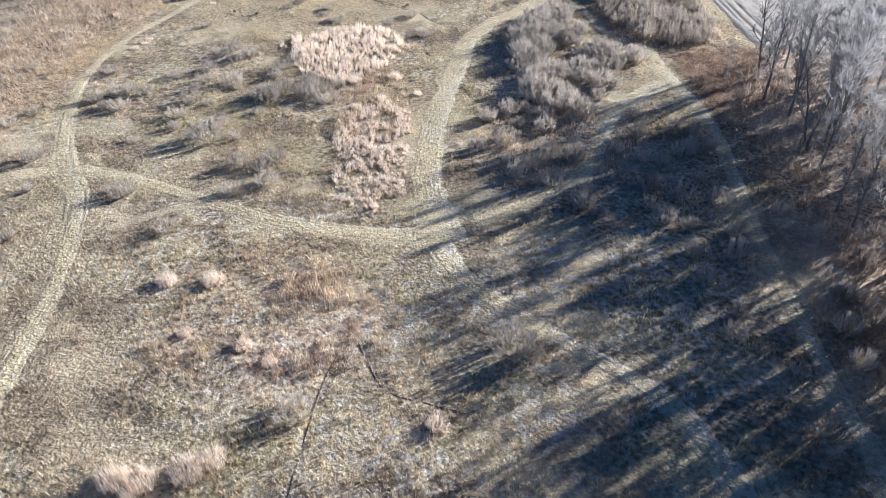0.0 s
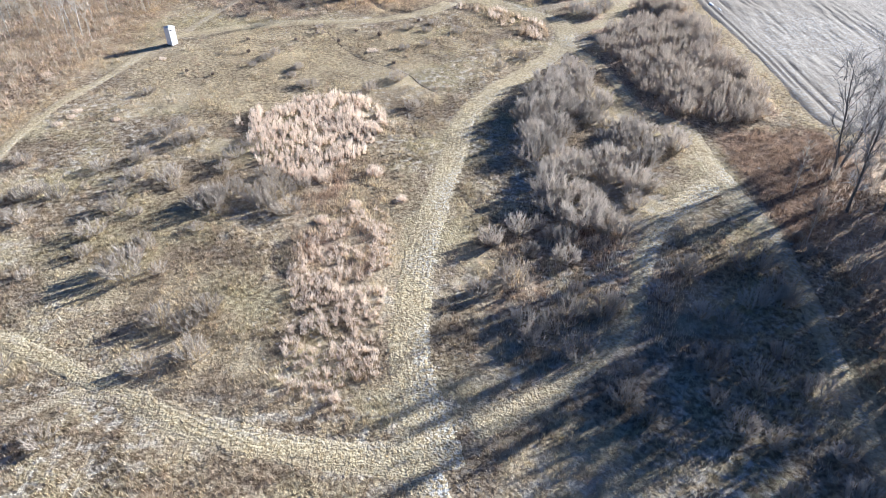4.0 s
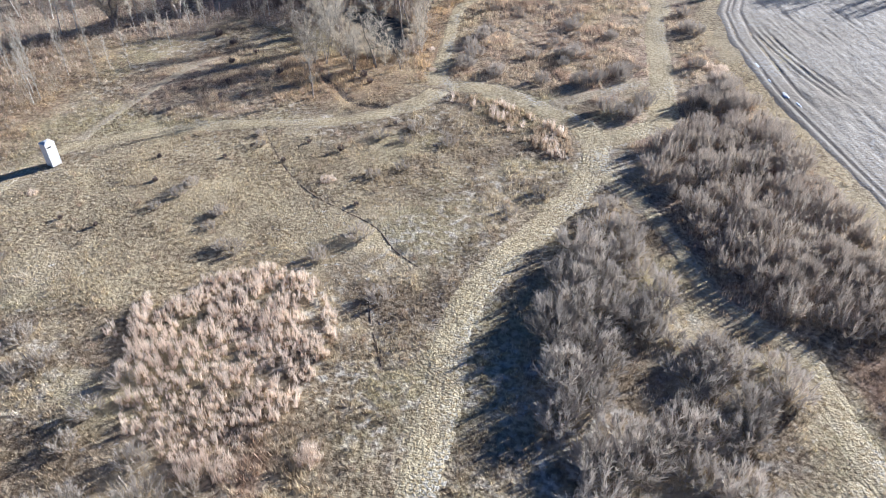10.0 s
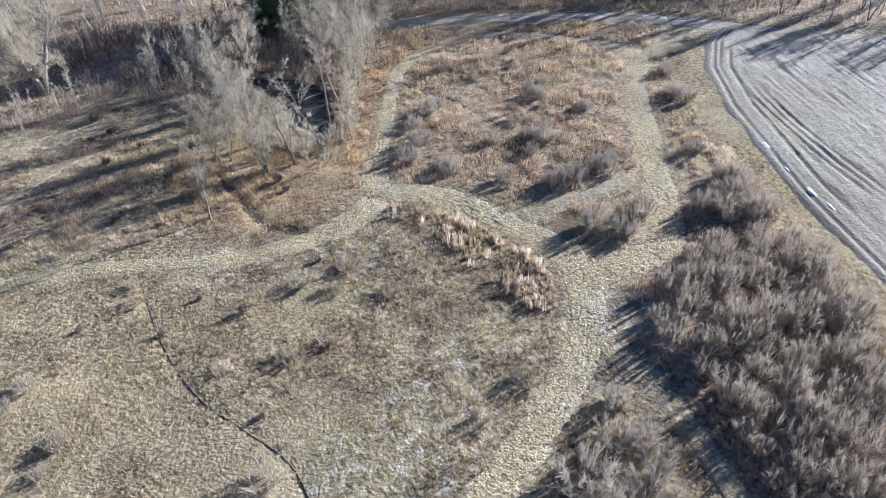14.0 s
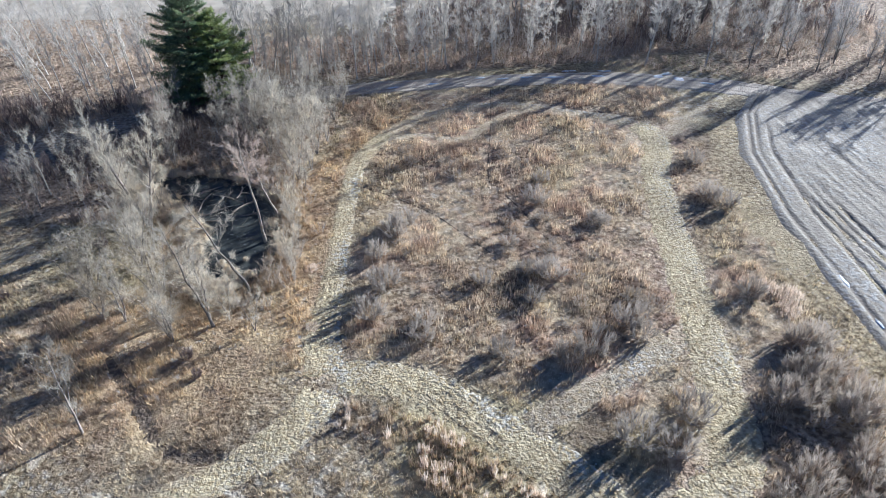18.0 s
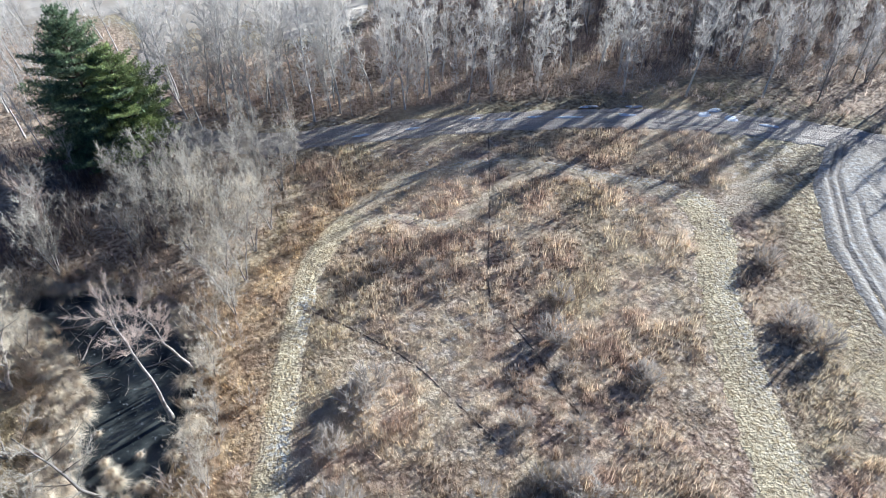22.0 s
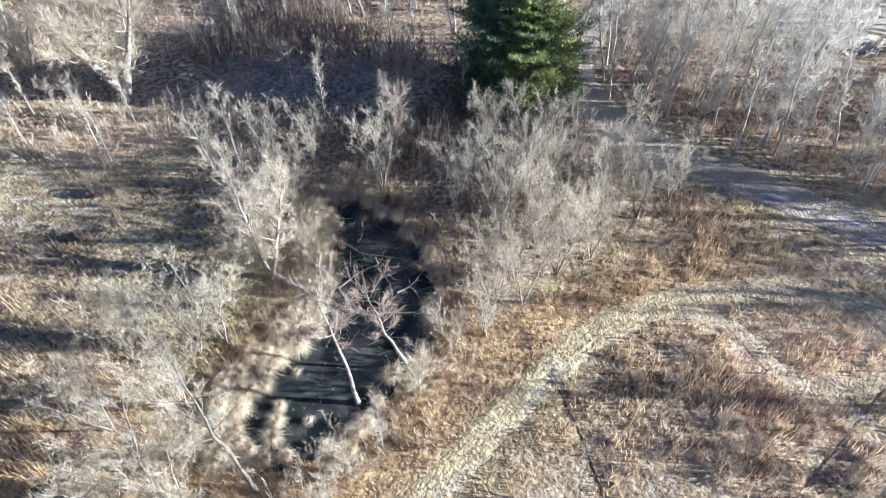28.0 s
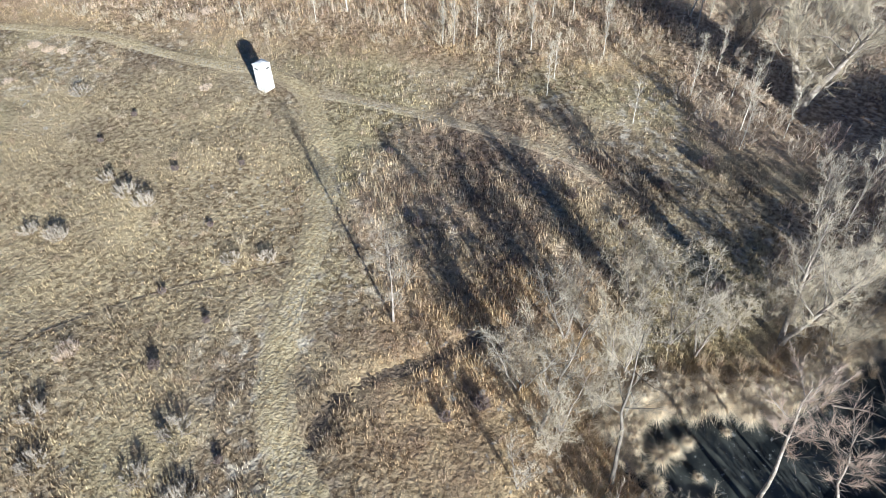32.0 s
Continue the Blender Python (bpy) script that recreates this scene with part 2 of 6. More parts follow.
ICE = ice_material()
STUBBLE = plain_mix("pale_stubble", (0.62, 0.545, 0.43), (0.50, 0.425, 0.32), 0.5, 0.95, 0.05)
SNOW = plain_mix("crusted_snow", (0.82, 0.84, 0.86), (0.62, 0.64, 0.66), 6.0, 0.7, 0.03)
TRAIL = plain_mix("trodden_soil_ditch_shade", (0.16, 0.125, 0.09), (0.26, 0.20, 0.14), 5.0, 0.95, 0.05)
BIRCH_BARK = plain_mix("pale_bark", (0.58, 0.545, 0.475), (0.32, 0.285, 0.24), 3.0, 0.8, 0.01, 0.52, 0.68, (0, 1, 1), 0.15)
GREY_BARK = plain_mix("grey_bark", (0.25, 0.225, 0.19), (0.17, 0.15, 0.125), 6.0, 0.9, 0.01, own=0.2)
DEAD_BARK = plain_mix("bleached_wood", (0.42, 0.375, 0.325), (0.22, 0.19, 0.16), 5.0, 0.85, 0.01, own=0.12)
TWIG_PALE = plain_mix("pale_twigs", (0.72, 0.67, 0.595), (0.62, 0.575, 0.505), 1.5, 0.85, own=0.18, thin=0.42)
TWIG_GREY = plain_mix("grey_twigs", (0.46, 0.435, 0.405), (0.38, 0.36, 0.335), 1.5, 0.85, own=0.2, thin=0.42)
TWIG_POND = plain_mix("pondside_twigs", (0.62, 0.565, 0.46), (0.52, 0.47, 0.38), 1.5, 0.85, own=0.2, thin=0.42)
TWIG_TAN = plain_mix("tan_twigs", (0.75, 0.67, 0.52), (0.65, 0.575, 0.44), 1.5, 0.85, own=0.12, thin=0.42)
TWIG_PINK = plain_mix("pinkish_twigs", (0.62, 0.51, 0.42), (0.52, 0.41, 0.33), 1.5, 0.85, own=0.12, thin=0.42)
DARK_TWIG = plain_mix("purplish_twigs", (0.20, 0.155, 0.145), (0.27, 0.215, 0.19), 1.2, 0.85, own=0.2, thin=0.15)
SHRUB_TWIG = plain_mix("shrub_twigs", (0.58, 0.515, 0.43), (0.47, 0.415, 0.345), 1.2, 0.85, own=0.22, thin=0.22)
THICKET_TWIG = plain_mix("thicket_twigs", (0.60, 0.535, 0.455), (0.47, 0.42, 0.355), 1.2, 0.85, own=0.25, thin=0.28)
NEEDLES = grass_material("pine_needles", ((0.24, 0.29, 0.155), (0.15, 0.20, 0.115)), 0.45, 1.1, 0.3)
FRESH_NEEDLES = grass_material("fresh_pine_needles", ((0.36, 0.40, 0.16), (0.24, 0.29, 0.12)), 0.45, 1.1, 0.3)
PINE_BARK = plain_mix("pine_bark", (0.16, 0.115, 0.085), (0.09, 0.065, 0.05), 7.0, 0.95, 0.02)
WHITE_PANEL = plain_mix("white_panel", (0.80, 0.80, 0.78), (0.72, 0.72, 0.70), 2.0, 0.5)
DARK_SLOT = plain_mix("dark_opening", (0.015, 0.015, 0.016), (0.03, 0.03, 0.03), 3.0, 0.8)
GREY_TRIM = plain_mix("weathered_trim", (0.55, 0.55, 0.54), (0.42, 0.42, 0.41), 4.0, 0.6)
LOG = plain_mix("drift_wood", (0.42, 0.37, 0.31), (0.24, 0.20, 0.16), 5.0, 0.9, 0.01, own=0.25)


# ---------------------------------------------------------------- plan and ground
def vnoise(x, y, size, seed):
    """Smooth value noise in -1..1 with cells of that size."""
    gx, gy = np.asarray(x, float) / size + seed * 17.31, np.asarray(y, float) / size - seed * 9.17
    ix, iy = np.floor(gx), np.floor(gy)
    u, v = gx - ix, gy - iy
    u, v = u * u * (3 - 2 * u), v * v * (3 - 2 * v)

    def h(a, b):
        q = np.sin(a * 127.1 + b * 311.7 + seed * 74.7) * 43758.5453
        return (q - np.floor(q)) * 2 - 1

    return (h(ix, iy) * (1 - u) + h(ix + 1, iy) * u) * (1 - v) + (h(ix, iy + 1) * (1 - u) + h(ix + 1, iy + 1) * u) * v


def spline(points, step=0.3):
    """A Catmull-Rom line through the points, resampled evenly."""
    p = np.array(points, float)
    p = np.vstack([2 * p[0] - p[1], p, 2 * p[-1] - p[-2]])
    out = []
    for i in range(1, len(p) - 2):
        t = np.linspace(0, 1, 24, endpoint=False)[:, None]
        a, b, c, d = p[i - 1], p[i], p[i + 1], p[i + 2]
        out.append(0.5 * (2 * b + (c - a) * t + (2 * a - 5 * b + 4 * c - d) * t ** 2 + (3 * b - a - 3 * c + d) * t ** 3))
    q = np.vstack(out + [p[-2:-1]])
    s = np.concatenate([[0], np.cumsum(np.hypot(*np.diff(q[:, :2], axis=0).T))])
    k = np.linspace(0, s[-1], max(3, int(s[-1] / step)))
    return np.stack([np.interp(k, s, q[:, j]) for j in range(q.shape[1])], 1)


# mown tracks: x, y, width
TRACKS = {
    "main": [(0.5, 34.5, 3.6), (-0.2, 38, 3.4), (-1, 42, 3.0), (-0.7, 49.7, 2.8), (0.4, 56.5, 2.6), (1.9, 63.5, 2.6), (3.1, 69.5, 2.6), (5.6, 74.1, 2.6), (9.2, 78.7, 2.6), (12.0, 82.5, 2.7), (13.8, 86.5, 2.8), (14.3, 90.3, 3.2), (13.2, 93, 3.0), (10.7, 95.7, 2.8), (8.2, 98.3, 2.8), (5.2, 100, 3.0), (2.6, 100, 3.0)],
    "east_loop": [(14.3, 89.4, 3.0), (17.6, 90.5, 3.0), (20.4, 92.5, 3.2), (21.5, 96.1, 3.2), (22.6, 100.6, 3.0), (23.8, 106.2, 3.0), (24.9, 111.3, 2.8), (26.2, 116.2, 2.8), (27.8, 119.8, 3.0), (28.2, 122.6, 3.0), (27.0, 124.4, 2.6)],
    "north_arc": [(27.6, 123.8, 2.6), (26.4, 125.0, 2.2), (23.8, 126.5, 1.9), (21, 128.3, 1.7), (17.9, 129.4, 1.6), (14.4, 129.5, 1.5), (10.9, 128.3, 1.6), (8.2, 126.4, 1.8), (7.2, 125.0, 1.9)],
    "west_arm": [(8.2, 126.2, 1.7), (6.5, 123.8, 2.0), (5.2, 121, 1.9), (4.3, 116.8, 1.8), (3.7, 112, 1.8), (3.0, 107, 2.0), (2.5, 103.4, 2.6), (2.7, 100, 3.0)],
    "inner_loop": [(7.1, 124.2, 1.4), (9.9, 125.1, 1.2), (12.8, 123.8, 1.1), (15.2, 125.2, 1.2), (17.5, 127.3, 1.3), (20.6, 128.3, 1.3)],
    "cross_east": [(11.4, 95.4, 2.4), (14.6, 97, 1.9), (17.5, 98.4, 1.9), (21.2, 100.3, 2.4)],
    "spur_east": [(28.4, 121.5, 1.8), (31.4, 123.5, 1.8), (34.5, 126.5, 2.0)],
    "west": [(2.7, 100, 3.0), (1.2, 97.5, 2.8), (-1.9, 95.3, 2.4), (-5, 94.2, 2.2), (-8.5, 93.7, 2.1), (-13.4, 93.9, 2.0), (-19, 93.4, 1.9), (-23.4, 91.8, 1.9), (-26.4, 90.6, 2.0), (-28.6, 87.5, 1.8), (-30.2, 81.0, 1.6), (-32.9, 72.8, 1.6), (-33.4, 62.3, 1.6), (-30.7, 51.9, 2.0), (-28, 45.3, 2.8), (-25.4, 41.2, 2.2), (-23.5, 34.3, 1.8), (-22.6, 28.5, 1.8), (-22.3, 22, 1.8), (-22.6, 12, 1.8)],
    "pond_track": [(-26.6, 90.8, 1.6), (-25.2, 96.5, 1.3), (-23.3, 101.8, 1.2), (-20.9, 106.8, 1.1), (-18.6, 109.1, 0.9)],
    "south_cross": [(-27.6, 45.2, 2.6), (-22.7, 43.9, 1.7), (-17.9, 41.4, 1.7), (-12.1, 38.4, 2.0), (-8.2, 37, 2.2), (-3, 35.9, 2.4), (0.6, 36.4, 3.4)],
    "south_fork": [(-22.5, 37.0, 1.0), (-19.5, 39.1, 1.1), (-17.2, 40.1, 1.1), (-13.8, 39.4, 1.2)],
    "south_west": [(-27.8, 45.2, 2.2), (-30.4, 44.9, 1.9), (-35, 43.4, 1.8), (-42, 40, 1.8)],
    "forest_edge": [(13.6, 86.0, 2.4), (14.6, 83.2, 2.0), (16.0, 80, 1.7), (16.7, 75.6, 1.6), (17.3, 71.4, 1.6), (19.3, 68.3, 1.6), (20.6, 65.8, 1.8), (20.6, 62, 1.9), (20.8, 57.5, 2.2), (21.5, 52.2, 1.7), (21.1, 45.6, 1.6), (20.1, 38, 1.5), (19.4, 31.5, 1.5), (19, 26.8, 1.5), (18.7, 22.4, 1.5), (18.2, 12, 1.5)],
    "diagonal": [(20.4, 58.6, 2.6), (17.6, 56.2, 2.2), (14.8, 53.2, 1.9), (12.6, 48.8, 1.7), (10.8, 44.2, 1.7), (5.7, 39.4, 2.0), (1.4, 37.4, 2.6)],
    "south_diagonal": [(-0.5, 35.5, 2.6), (0.6, 32.4, 2.0), (2.6, 29.7, 1.8), (4.6, 27.4, 1.7), (7.3, 25.1, 1.6), (9.2, 23.4, 1.6), (11, 21, 1.7), (12.6, 16, 1.8), (14, 8, 1.8)],
}
TRACK_LINES = {k: spline(v, 0.3) for k, v in TRACKS.items()}
ROAD_LINE = spline([(60, 119, 3.4), (46, 124.8, 3.4), (39.6, 128.5, 3.2), (34.9, 130.8, 3.0), (28.7, 132.8, 2.7), (18.8, 134.4, 2.5), (8.7, 134.7, 2.5), (2.3, 134.5, 2.6), (-2.5, 136.1, 2.7), (-5.6, 139.2, 2.6), (-6.8, 143.4, 2.4), (-7.2, 148, 2.3), (-7.6, 155, 2.3), (-8, 165, 2.3), (-6.8, 176, 2.3), (-4, 200, 2.3)], 0.3)
POND_LINE = spline([(-3.1, 110.3, 2.6), (-2.9, 112.0, 3.9), (-2.9, 114.4, 4.0), (-3.7, 117.4, 4.7), (-6.2, 119.8, 3.6), (-8.6, 121.2, 1.7)], 0.3)
# narrow game trails: x, y
TRAILS = [
    [(-6.8, 14.0), (-6.8, 17.3), (-6.5, 20.5), (-6.1, 23.6), (-5.4, 26.3)],
    [(-4.6, 26.4), (-4, 25.1), (-3, 23.1), (-0.8, 22.2), (1.4, 21.3)],
    [(-11.9, 93), (-9.3, 87), (-6.7, 82.9), (-4.1, 80.5), (-1.9, 78.4), (-0.5, 75.8), (1.8, 73.3)],
    [(17.5, 132.8), (16.1, 125.9), (14.7, 119.7), (14.3, 117.3)],
    [(4.6, 118.4), (5.4, 118), (7.5, 116.4), (9.8, 114.1), (11.4, 111.6), (12.8, 109.2)],
    [(15.0, 115.8), (15.5, 114.4), (16, 112.8), (16.3, 111.1), (17.3, 108.7)],
    [(-2.0, 71.5), (-1.7, 69.5), (-1.2, 67.2), (-0.8, 65.4)],
    [(2.2, 57.5), (3.2, 55.5), (4.4, 54.0)],
]
# the little overgrown ditches
DITCHES = [
    [(-9.8, 52.0), (-9.4, 49.8), (-8.0, 48.4), (-7.3, 46.6), (-7.5, 44.6)],
    [(-8.8, 103.6), (-7.6, 102.0), (-6.4, 100.2), (-5.3, 97.9), (-4.0, 96.7), (-2.4, 96.4)],
]

# rasters of the plan, 0.25 m
X0, Y0, X1, Y1, CELL = -60.0, -2.0, 76.0, 204.0, 0.25
NX, NY = int((X1 - X0) / CELL), int((Y1 - Y0) / CELL)


def raster(lines, reach=3.5, width=None):
    """Distance beyond the edge of a set of lines (negative inside), up to reach."""
    d = np.full((NX, NY), reach)
    r = int((reach + 3) / CELL)
    for line in lines:
        for p in line:
            w = (p[2] if width is None else width) / 2
            i, j = int((p[0] - X0) / CELL), int((p[1] - Y0) / CELL)
            i0, i1, j0, j1 = max(0, i - r), min(NX, i + r), max(0, j - r), min(NY, j + r)
            if i0 >= i1 or j0 >= j1:
                continue
            gx = X0 + (np.arange(i0, i1) + 0.5) * CELL - p[0]
            gy = Y0 + (np.arange(j0, j1) + 0.5) * CELL - p[1]
            np.minimum(d[i0:i1, j0:j1], np.hypot(gx[:, None], gy[None, :]) - w, out=d[i0:i1, j0:j1])
    return d


def smooth_at(field, x, y):
    """A raster read between its cells."""
    u, v = np.clip((np.asarray(x) - X0) / CELL - 0.5, 0, NX - 1.01), np.clip((np.asarray(y) - Y0) / CELL - 0.5, 0, NY - 1.01)
    i, j = u.astype(int), v.astype(int)
    u, v = u - i, v - j
    return (field[i, j] * (1 - u) + field[i + 1, j] * u) * (1 - v) + (field[i, j + 1] * (1 - u) + field[i + 1, j + 1] * u) * v


def at(field, x, y):
    i = np.clip(((np.asarray(x) - X0) / CELL).astype(int), 0, NX - 1)
    j = np.clip(((np.asarray(y) - Y0) / CELL).astype(int), 0, NY - 1)
    return field[i, j]


D_TRACK = raster(TRACK_LINES.values())
D_ROAD = raster([ROAD_LINE])
D_POND = raster([POND_LINE], 5.0)
D_TRAIL = raster([spline(t, 0.15) for t in TRAILS], 1.5, 0.16)
DITCH_LINES = [np.hstack([q, np.full((len(q), 1), w)]) for q, w in ((spline(t, 0.15), w) for t, w in zip(DITCHES, (0.35, 0.7)))]
D_DITCH = raster(DITCH_LINES, 1.5)


def field_edge(y):
    """x of the bare field's western edge."""
    return np.interp(y, [60, 68, 80, 97, 110, 118, 124, 130], [33.5, 31.0, 31.2, 30.7, 31.6, 33.2, 36.0, 41.0])


def in_field(x, y):
    return (x > field_edge(y)) & (y > np.maximum(57, 66.5 - 0.5 * np.maximum(0, x - 31))) & (y < 128.5 - 0.42 * np.maximum(0, x - 40))


def ease(v, lo, hi):
    t = np.clip((v - lo) / (hi - lo), 0, 1)
    return t * t * (3 - 2 * t)


def ground_z(x, y):
    z = 0.10 * vnoise(x, y, 7.5, 1) + 0.05 * vnoise(x, y, 2.3, 2)
    z = z - 0.55 * (1 - ease(at(D_POND, x, y), -0.6, 1.5))
    z = z - 0.13 * (1 - ease(at(D_DITCH, x, y), -0.25, 0.35)) - 0.05 * (1 - ease(at(D_TRAIL, x, y), 0.0, 0.25))
    return z


def lumps(x, y):
    return (0.02 * vnoise(x, y, 0.8, 3) + 0.012 * vnoise(x, y, 0.42, 4)) * ease(np.minimum(at(D_TRACK, x, y), at(D_ROAD, x, y)), -0.1, 0.4)


def belt_end(x):
    """y of the far edge of the belt of trees, where the stubble begins."""
    return 148 + 9 * ease(-x, 6, 12) + 17 * ease(x, 8, 15)


def wooded(x, y):
    """1 under the woods, fading over their edges."""
    x, y = np.asarray(x, float), np.asarray(y, float)
    wob = 1.6 * vnoise(x, y, 5.0, 8)
    back = ease(y + wob, 135.8, 137.6) * (1 - ease(y - belt_end(x), -1, 2)) * ease(x, -40, -30)
    pond = ease(-np.hypot((x + 10) / 14.5, (y - 129) / 12.5) + 0.06 * wob, -1.05, -0.9)
    west = ease(-x + wob + 0.10 * (y - 95), 32.0, 35.0)
    nwest = ease(-x + wob, 20, 23) * ease(y, 113, 116)
    south_east = ease(x + wob - 0.25 * np.maximum(0, y - 38), 21.4, 22.8) * (1 - ease(y + 0.5 * wob - x, 30.6, 32.0)) * (1 - ease(y, 64, 67))
    east = ease(y - (128.5 - 0.42 * np.maximum(0, x - 40)), 2.5, 4.5) * ease(x, 40, 42)
    return np.clip(np.maximum.reduce([back, pond, 0.35 * west, nwest, south_east, east]), 0, 1)


def sedgy(x, y):
    near = 1 - ease(at(D_POND, x, y), 0.6, 4.0)
    strip = ease(-np.abs(x - 1.6 - 0.14 * np.maximum(0, y - 112) - 0.5 * np.maximum(0, y - 120)), -2.4, -0.8) * ease(y, 99, 103) * (1 - ease(y, 127, 131))
    west = ease(-np.hypot((x + 6) / 9, (y - 103) / 7), -1.05, -0.55) * 0.8
    far = ease(-x + 0.1 * (y - 95), 29, 33) * 0.7
    return np.clip(np.maximum.reduce([near, strip, west, far]), 0, 1)


def weedy(x, y):
    loop = ease(x, 3, 5) * (1 - ease(x - 0.1 * np.maximum(0, y - 112), 29.5, 31.5)) * ease(y + 0.4 * x, 101, 105) * (1 - ease(y, 131, 134))
    edge = ease(x, 16, 18) * (1 - ease(x, 29, 31)) * ease(y, 66, 70) * (1 - ease(y, 92, 96))
    wst = 0.6 * ease(-np.hypot((x + 17) / 11, (y - 103) / 9), -1.0, -0.7)
    mid = 0.9 * ease(-np.hypot((x + 5.2) / 4.6, (y - 55) / 9), -1.0, -0.6)
    south = 0.8 * ease(-np.hypot((x - 9) / 7, (y - 47) / 10), -1.0, -0.6)
    sw = ease(-np.hypot((x + 10) / 9, (y - 28) / 8), -1.0, -0.4)
    return np.clip(np.maximum.reduce([loop, edge, wst, sw, mid, south]), 0, 1) * (1 - verge(x, y)) * (0.45 + 0.55 * ease(vnoise(x, y, 2.6, 12), -0.3, 0.5))


def verge(x, y):
    """The short yellow grass along the bare field."""
    return ease(x - field_edge(y) + 0.4 * vnoise(x, y, 1.5, 58), -2.5, -1.5) * (1 - ease(x - field_edge(y), 0.5, 1.0)) * ease(y, 65, 68) * (1 - ease(y, 126, 128.5))


def even(x, y):
    """The smoother yellow-olive sward before the hide and along the field."""
    sward = 0.85 * ease(-np.hypot((x + 15) / 16, (y - 82) / 12) + 0.08 * vnoise(x, y, 4.0, 54), -1.05, -0.7)
    return np.maximum(sward, 0.95 * verge(x, y))


def russet(x, y):
    """Low red-brown weeds north of the grey wood."""
    return ease(x, 21.4, 23.0) * (1 - ease(x, 30.5, 32.0)) * ease(y - x + 1.2 * vnoise(x, y, 3.0, 55), 26.0, 28.5) * (1 - ease(y + 0.8 * vnoise(x, y, 2.0, 56), 64.8, 67.0)) * ease(y, 46, 50)


def hoary(x, y):
    """Where hoar frost has lasted in the sward: the low ground in the south, among the thickets and along the grey wood."""
    south = 0.5 * ease(-np.hypot((x + 1) / 15, (y - 24) / 13), -1.0, -0.4)
    wood = 0.7 * ease(-np.hypot((x - 11) / 10, (y - 40) / 20), -1.0, -0.5)
    loop = 0.2 * ease(-np.hypot((x - 10) / 8, (y - 105) / 6), -1.0, -0.4)
    east = 0.35 * ease(-np.hypot((x - 16) / 6, (y - 84) / 9), -1.0, -0.4)
    thicket = 0.6 * ease(-np.hypot((x - 10) / 9, (y - 64) / 16), -1.0, -0.6)
    return np.maximum.reduce([south, wood, loop, east, thicket]) * (0.5 + 0.5 * vnoise(x, y, 3.5, 57))


def mesh_of(name, verts, faces, mat, smooth=False, fields=None):
    """A mesh from arrays of corners and of faces with three or four corners each."""
    me = bpy.data.meshes.new(name)
    verts, faces = np.ascontiguousarray(verts, np.float32), np.ascontiguousarray(faces, np.int32)
    k = faces.shape[1]
    me.vertices.add(len(verts))
    me.vertices.foreach_set("co", verts.ravel())
    me.loops.add(faces.size)
    me.loops.foreach_set("vertex_index", faces.ravel())
    me.polygons.add(len(faces))
    me.polygons.foreach_set("loop_start", np.arange(0, faces.size, k, dtype=np.int32))
    me.update(calc_edges=True)
    me.polygons.foreach_set("use_smooth", np.full(len(faces), smooth))
    for key, values in (fields or {}).items():
        me.attributes.new(key, "FLOAT", "POINT").data.foreach_set("value", np.ascontiguousarray(values, np.float32))
    me.materials.append(mat)
    return me


def sheet(xs, ys, z, keep=None):
    """Corners and quads of a grid; z is a function, keep chooses quads by their middles."""
    gx, gy = np.meshgrid(xs, ys, indexing="ij")
    v = np.stack([gx.ravel(), gy.ravel(), z(gx.ravel(), gy.ravel())], 1)
    n = len(ys)
    i = (np.arange(len(xs) - 1)[:, None] * n + np.arange(n - 1)[None, :]).ravel()
    f = np.stack([i, i + n, i + n + 1, i + 1], 1)
    if keep is not None:
        c = v[f].mean(1)
        f = f[keep(c[:, 0], c[:, 1])]
        used = np.unique(f)
        back = np.zeros(len(v), int)
        back[used] = np.arange(len(used))
        v, f = v[used], back[f]
    return v, f


def masks(v):
    return {"litter": wooded(v[:, 0], v[:, 1]), "sedge": sedgy(v[:, 0], v[:, 1]), "weeds": weedy(v[:, 0], v[:, 1]), "even": even(v[:, 0], v[:, 1]), "russet": russet(v[:, 0], v[:, 1]), "hoar": hoary(v[:, 0], v[:, 1])}


# ---------------------------------------------------------------- setting
far_x = [-1600, -800, -400, -200, -110]
xs = np.concatenate([far_x, np.arange(-70, -36, 1.0), np.arange(-36, 40, 0.36), np.arange(40, 90, 1.0), [120, 200, 400, 800, 1600]])
ys = np.concatenate([[-1600, -800, -400, -200, -100, -40, -15], np.arange(-5, 10, 1.0), np.arange(10, 142, 0.36), np.arange(142, 205, 1.0), [230, 300, 450, 900, 1700]])
gv, gf = sheet(xs, ys, lambda x, y: ground_z(x, y) + lumps(x, y))
tagged(new("ground", mesh_of("ground", gv, gf, MEADOW, True, masks(gv))), "frosted winter meadow of matted straw and olive dead grass", "ground", kind="structure")


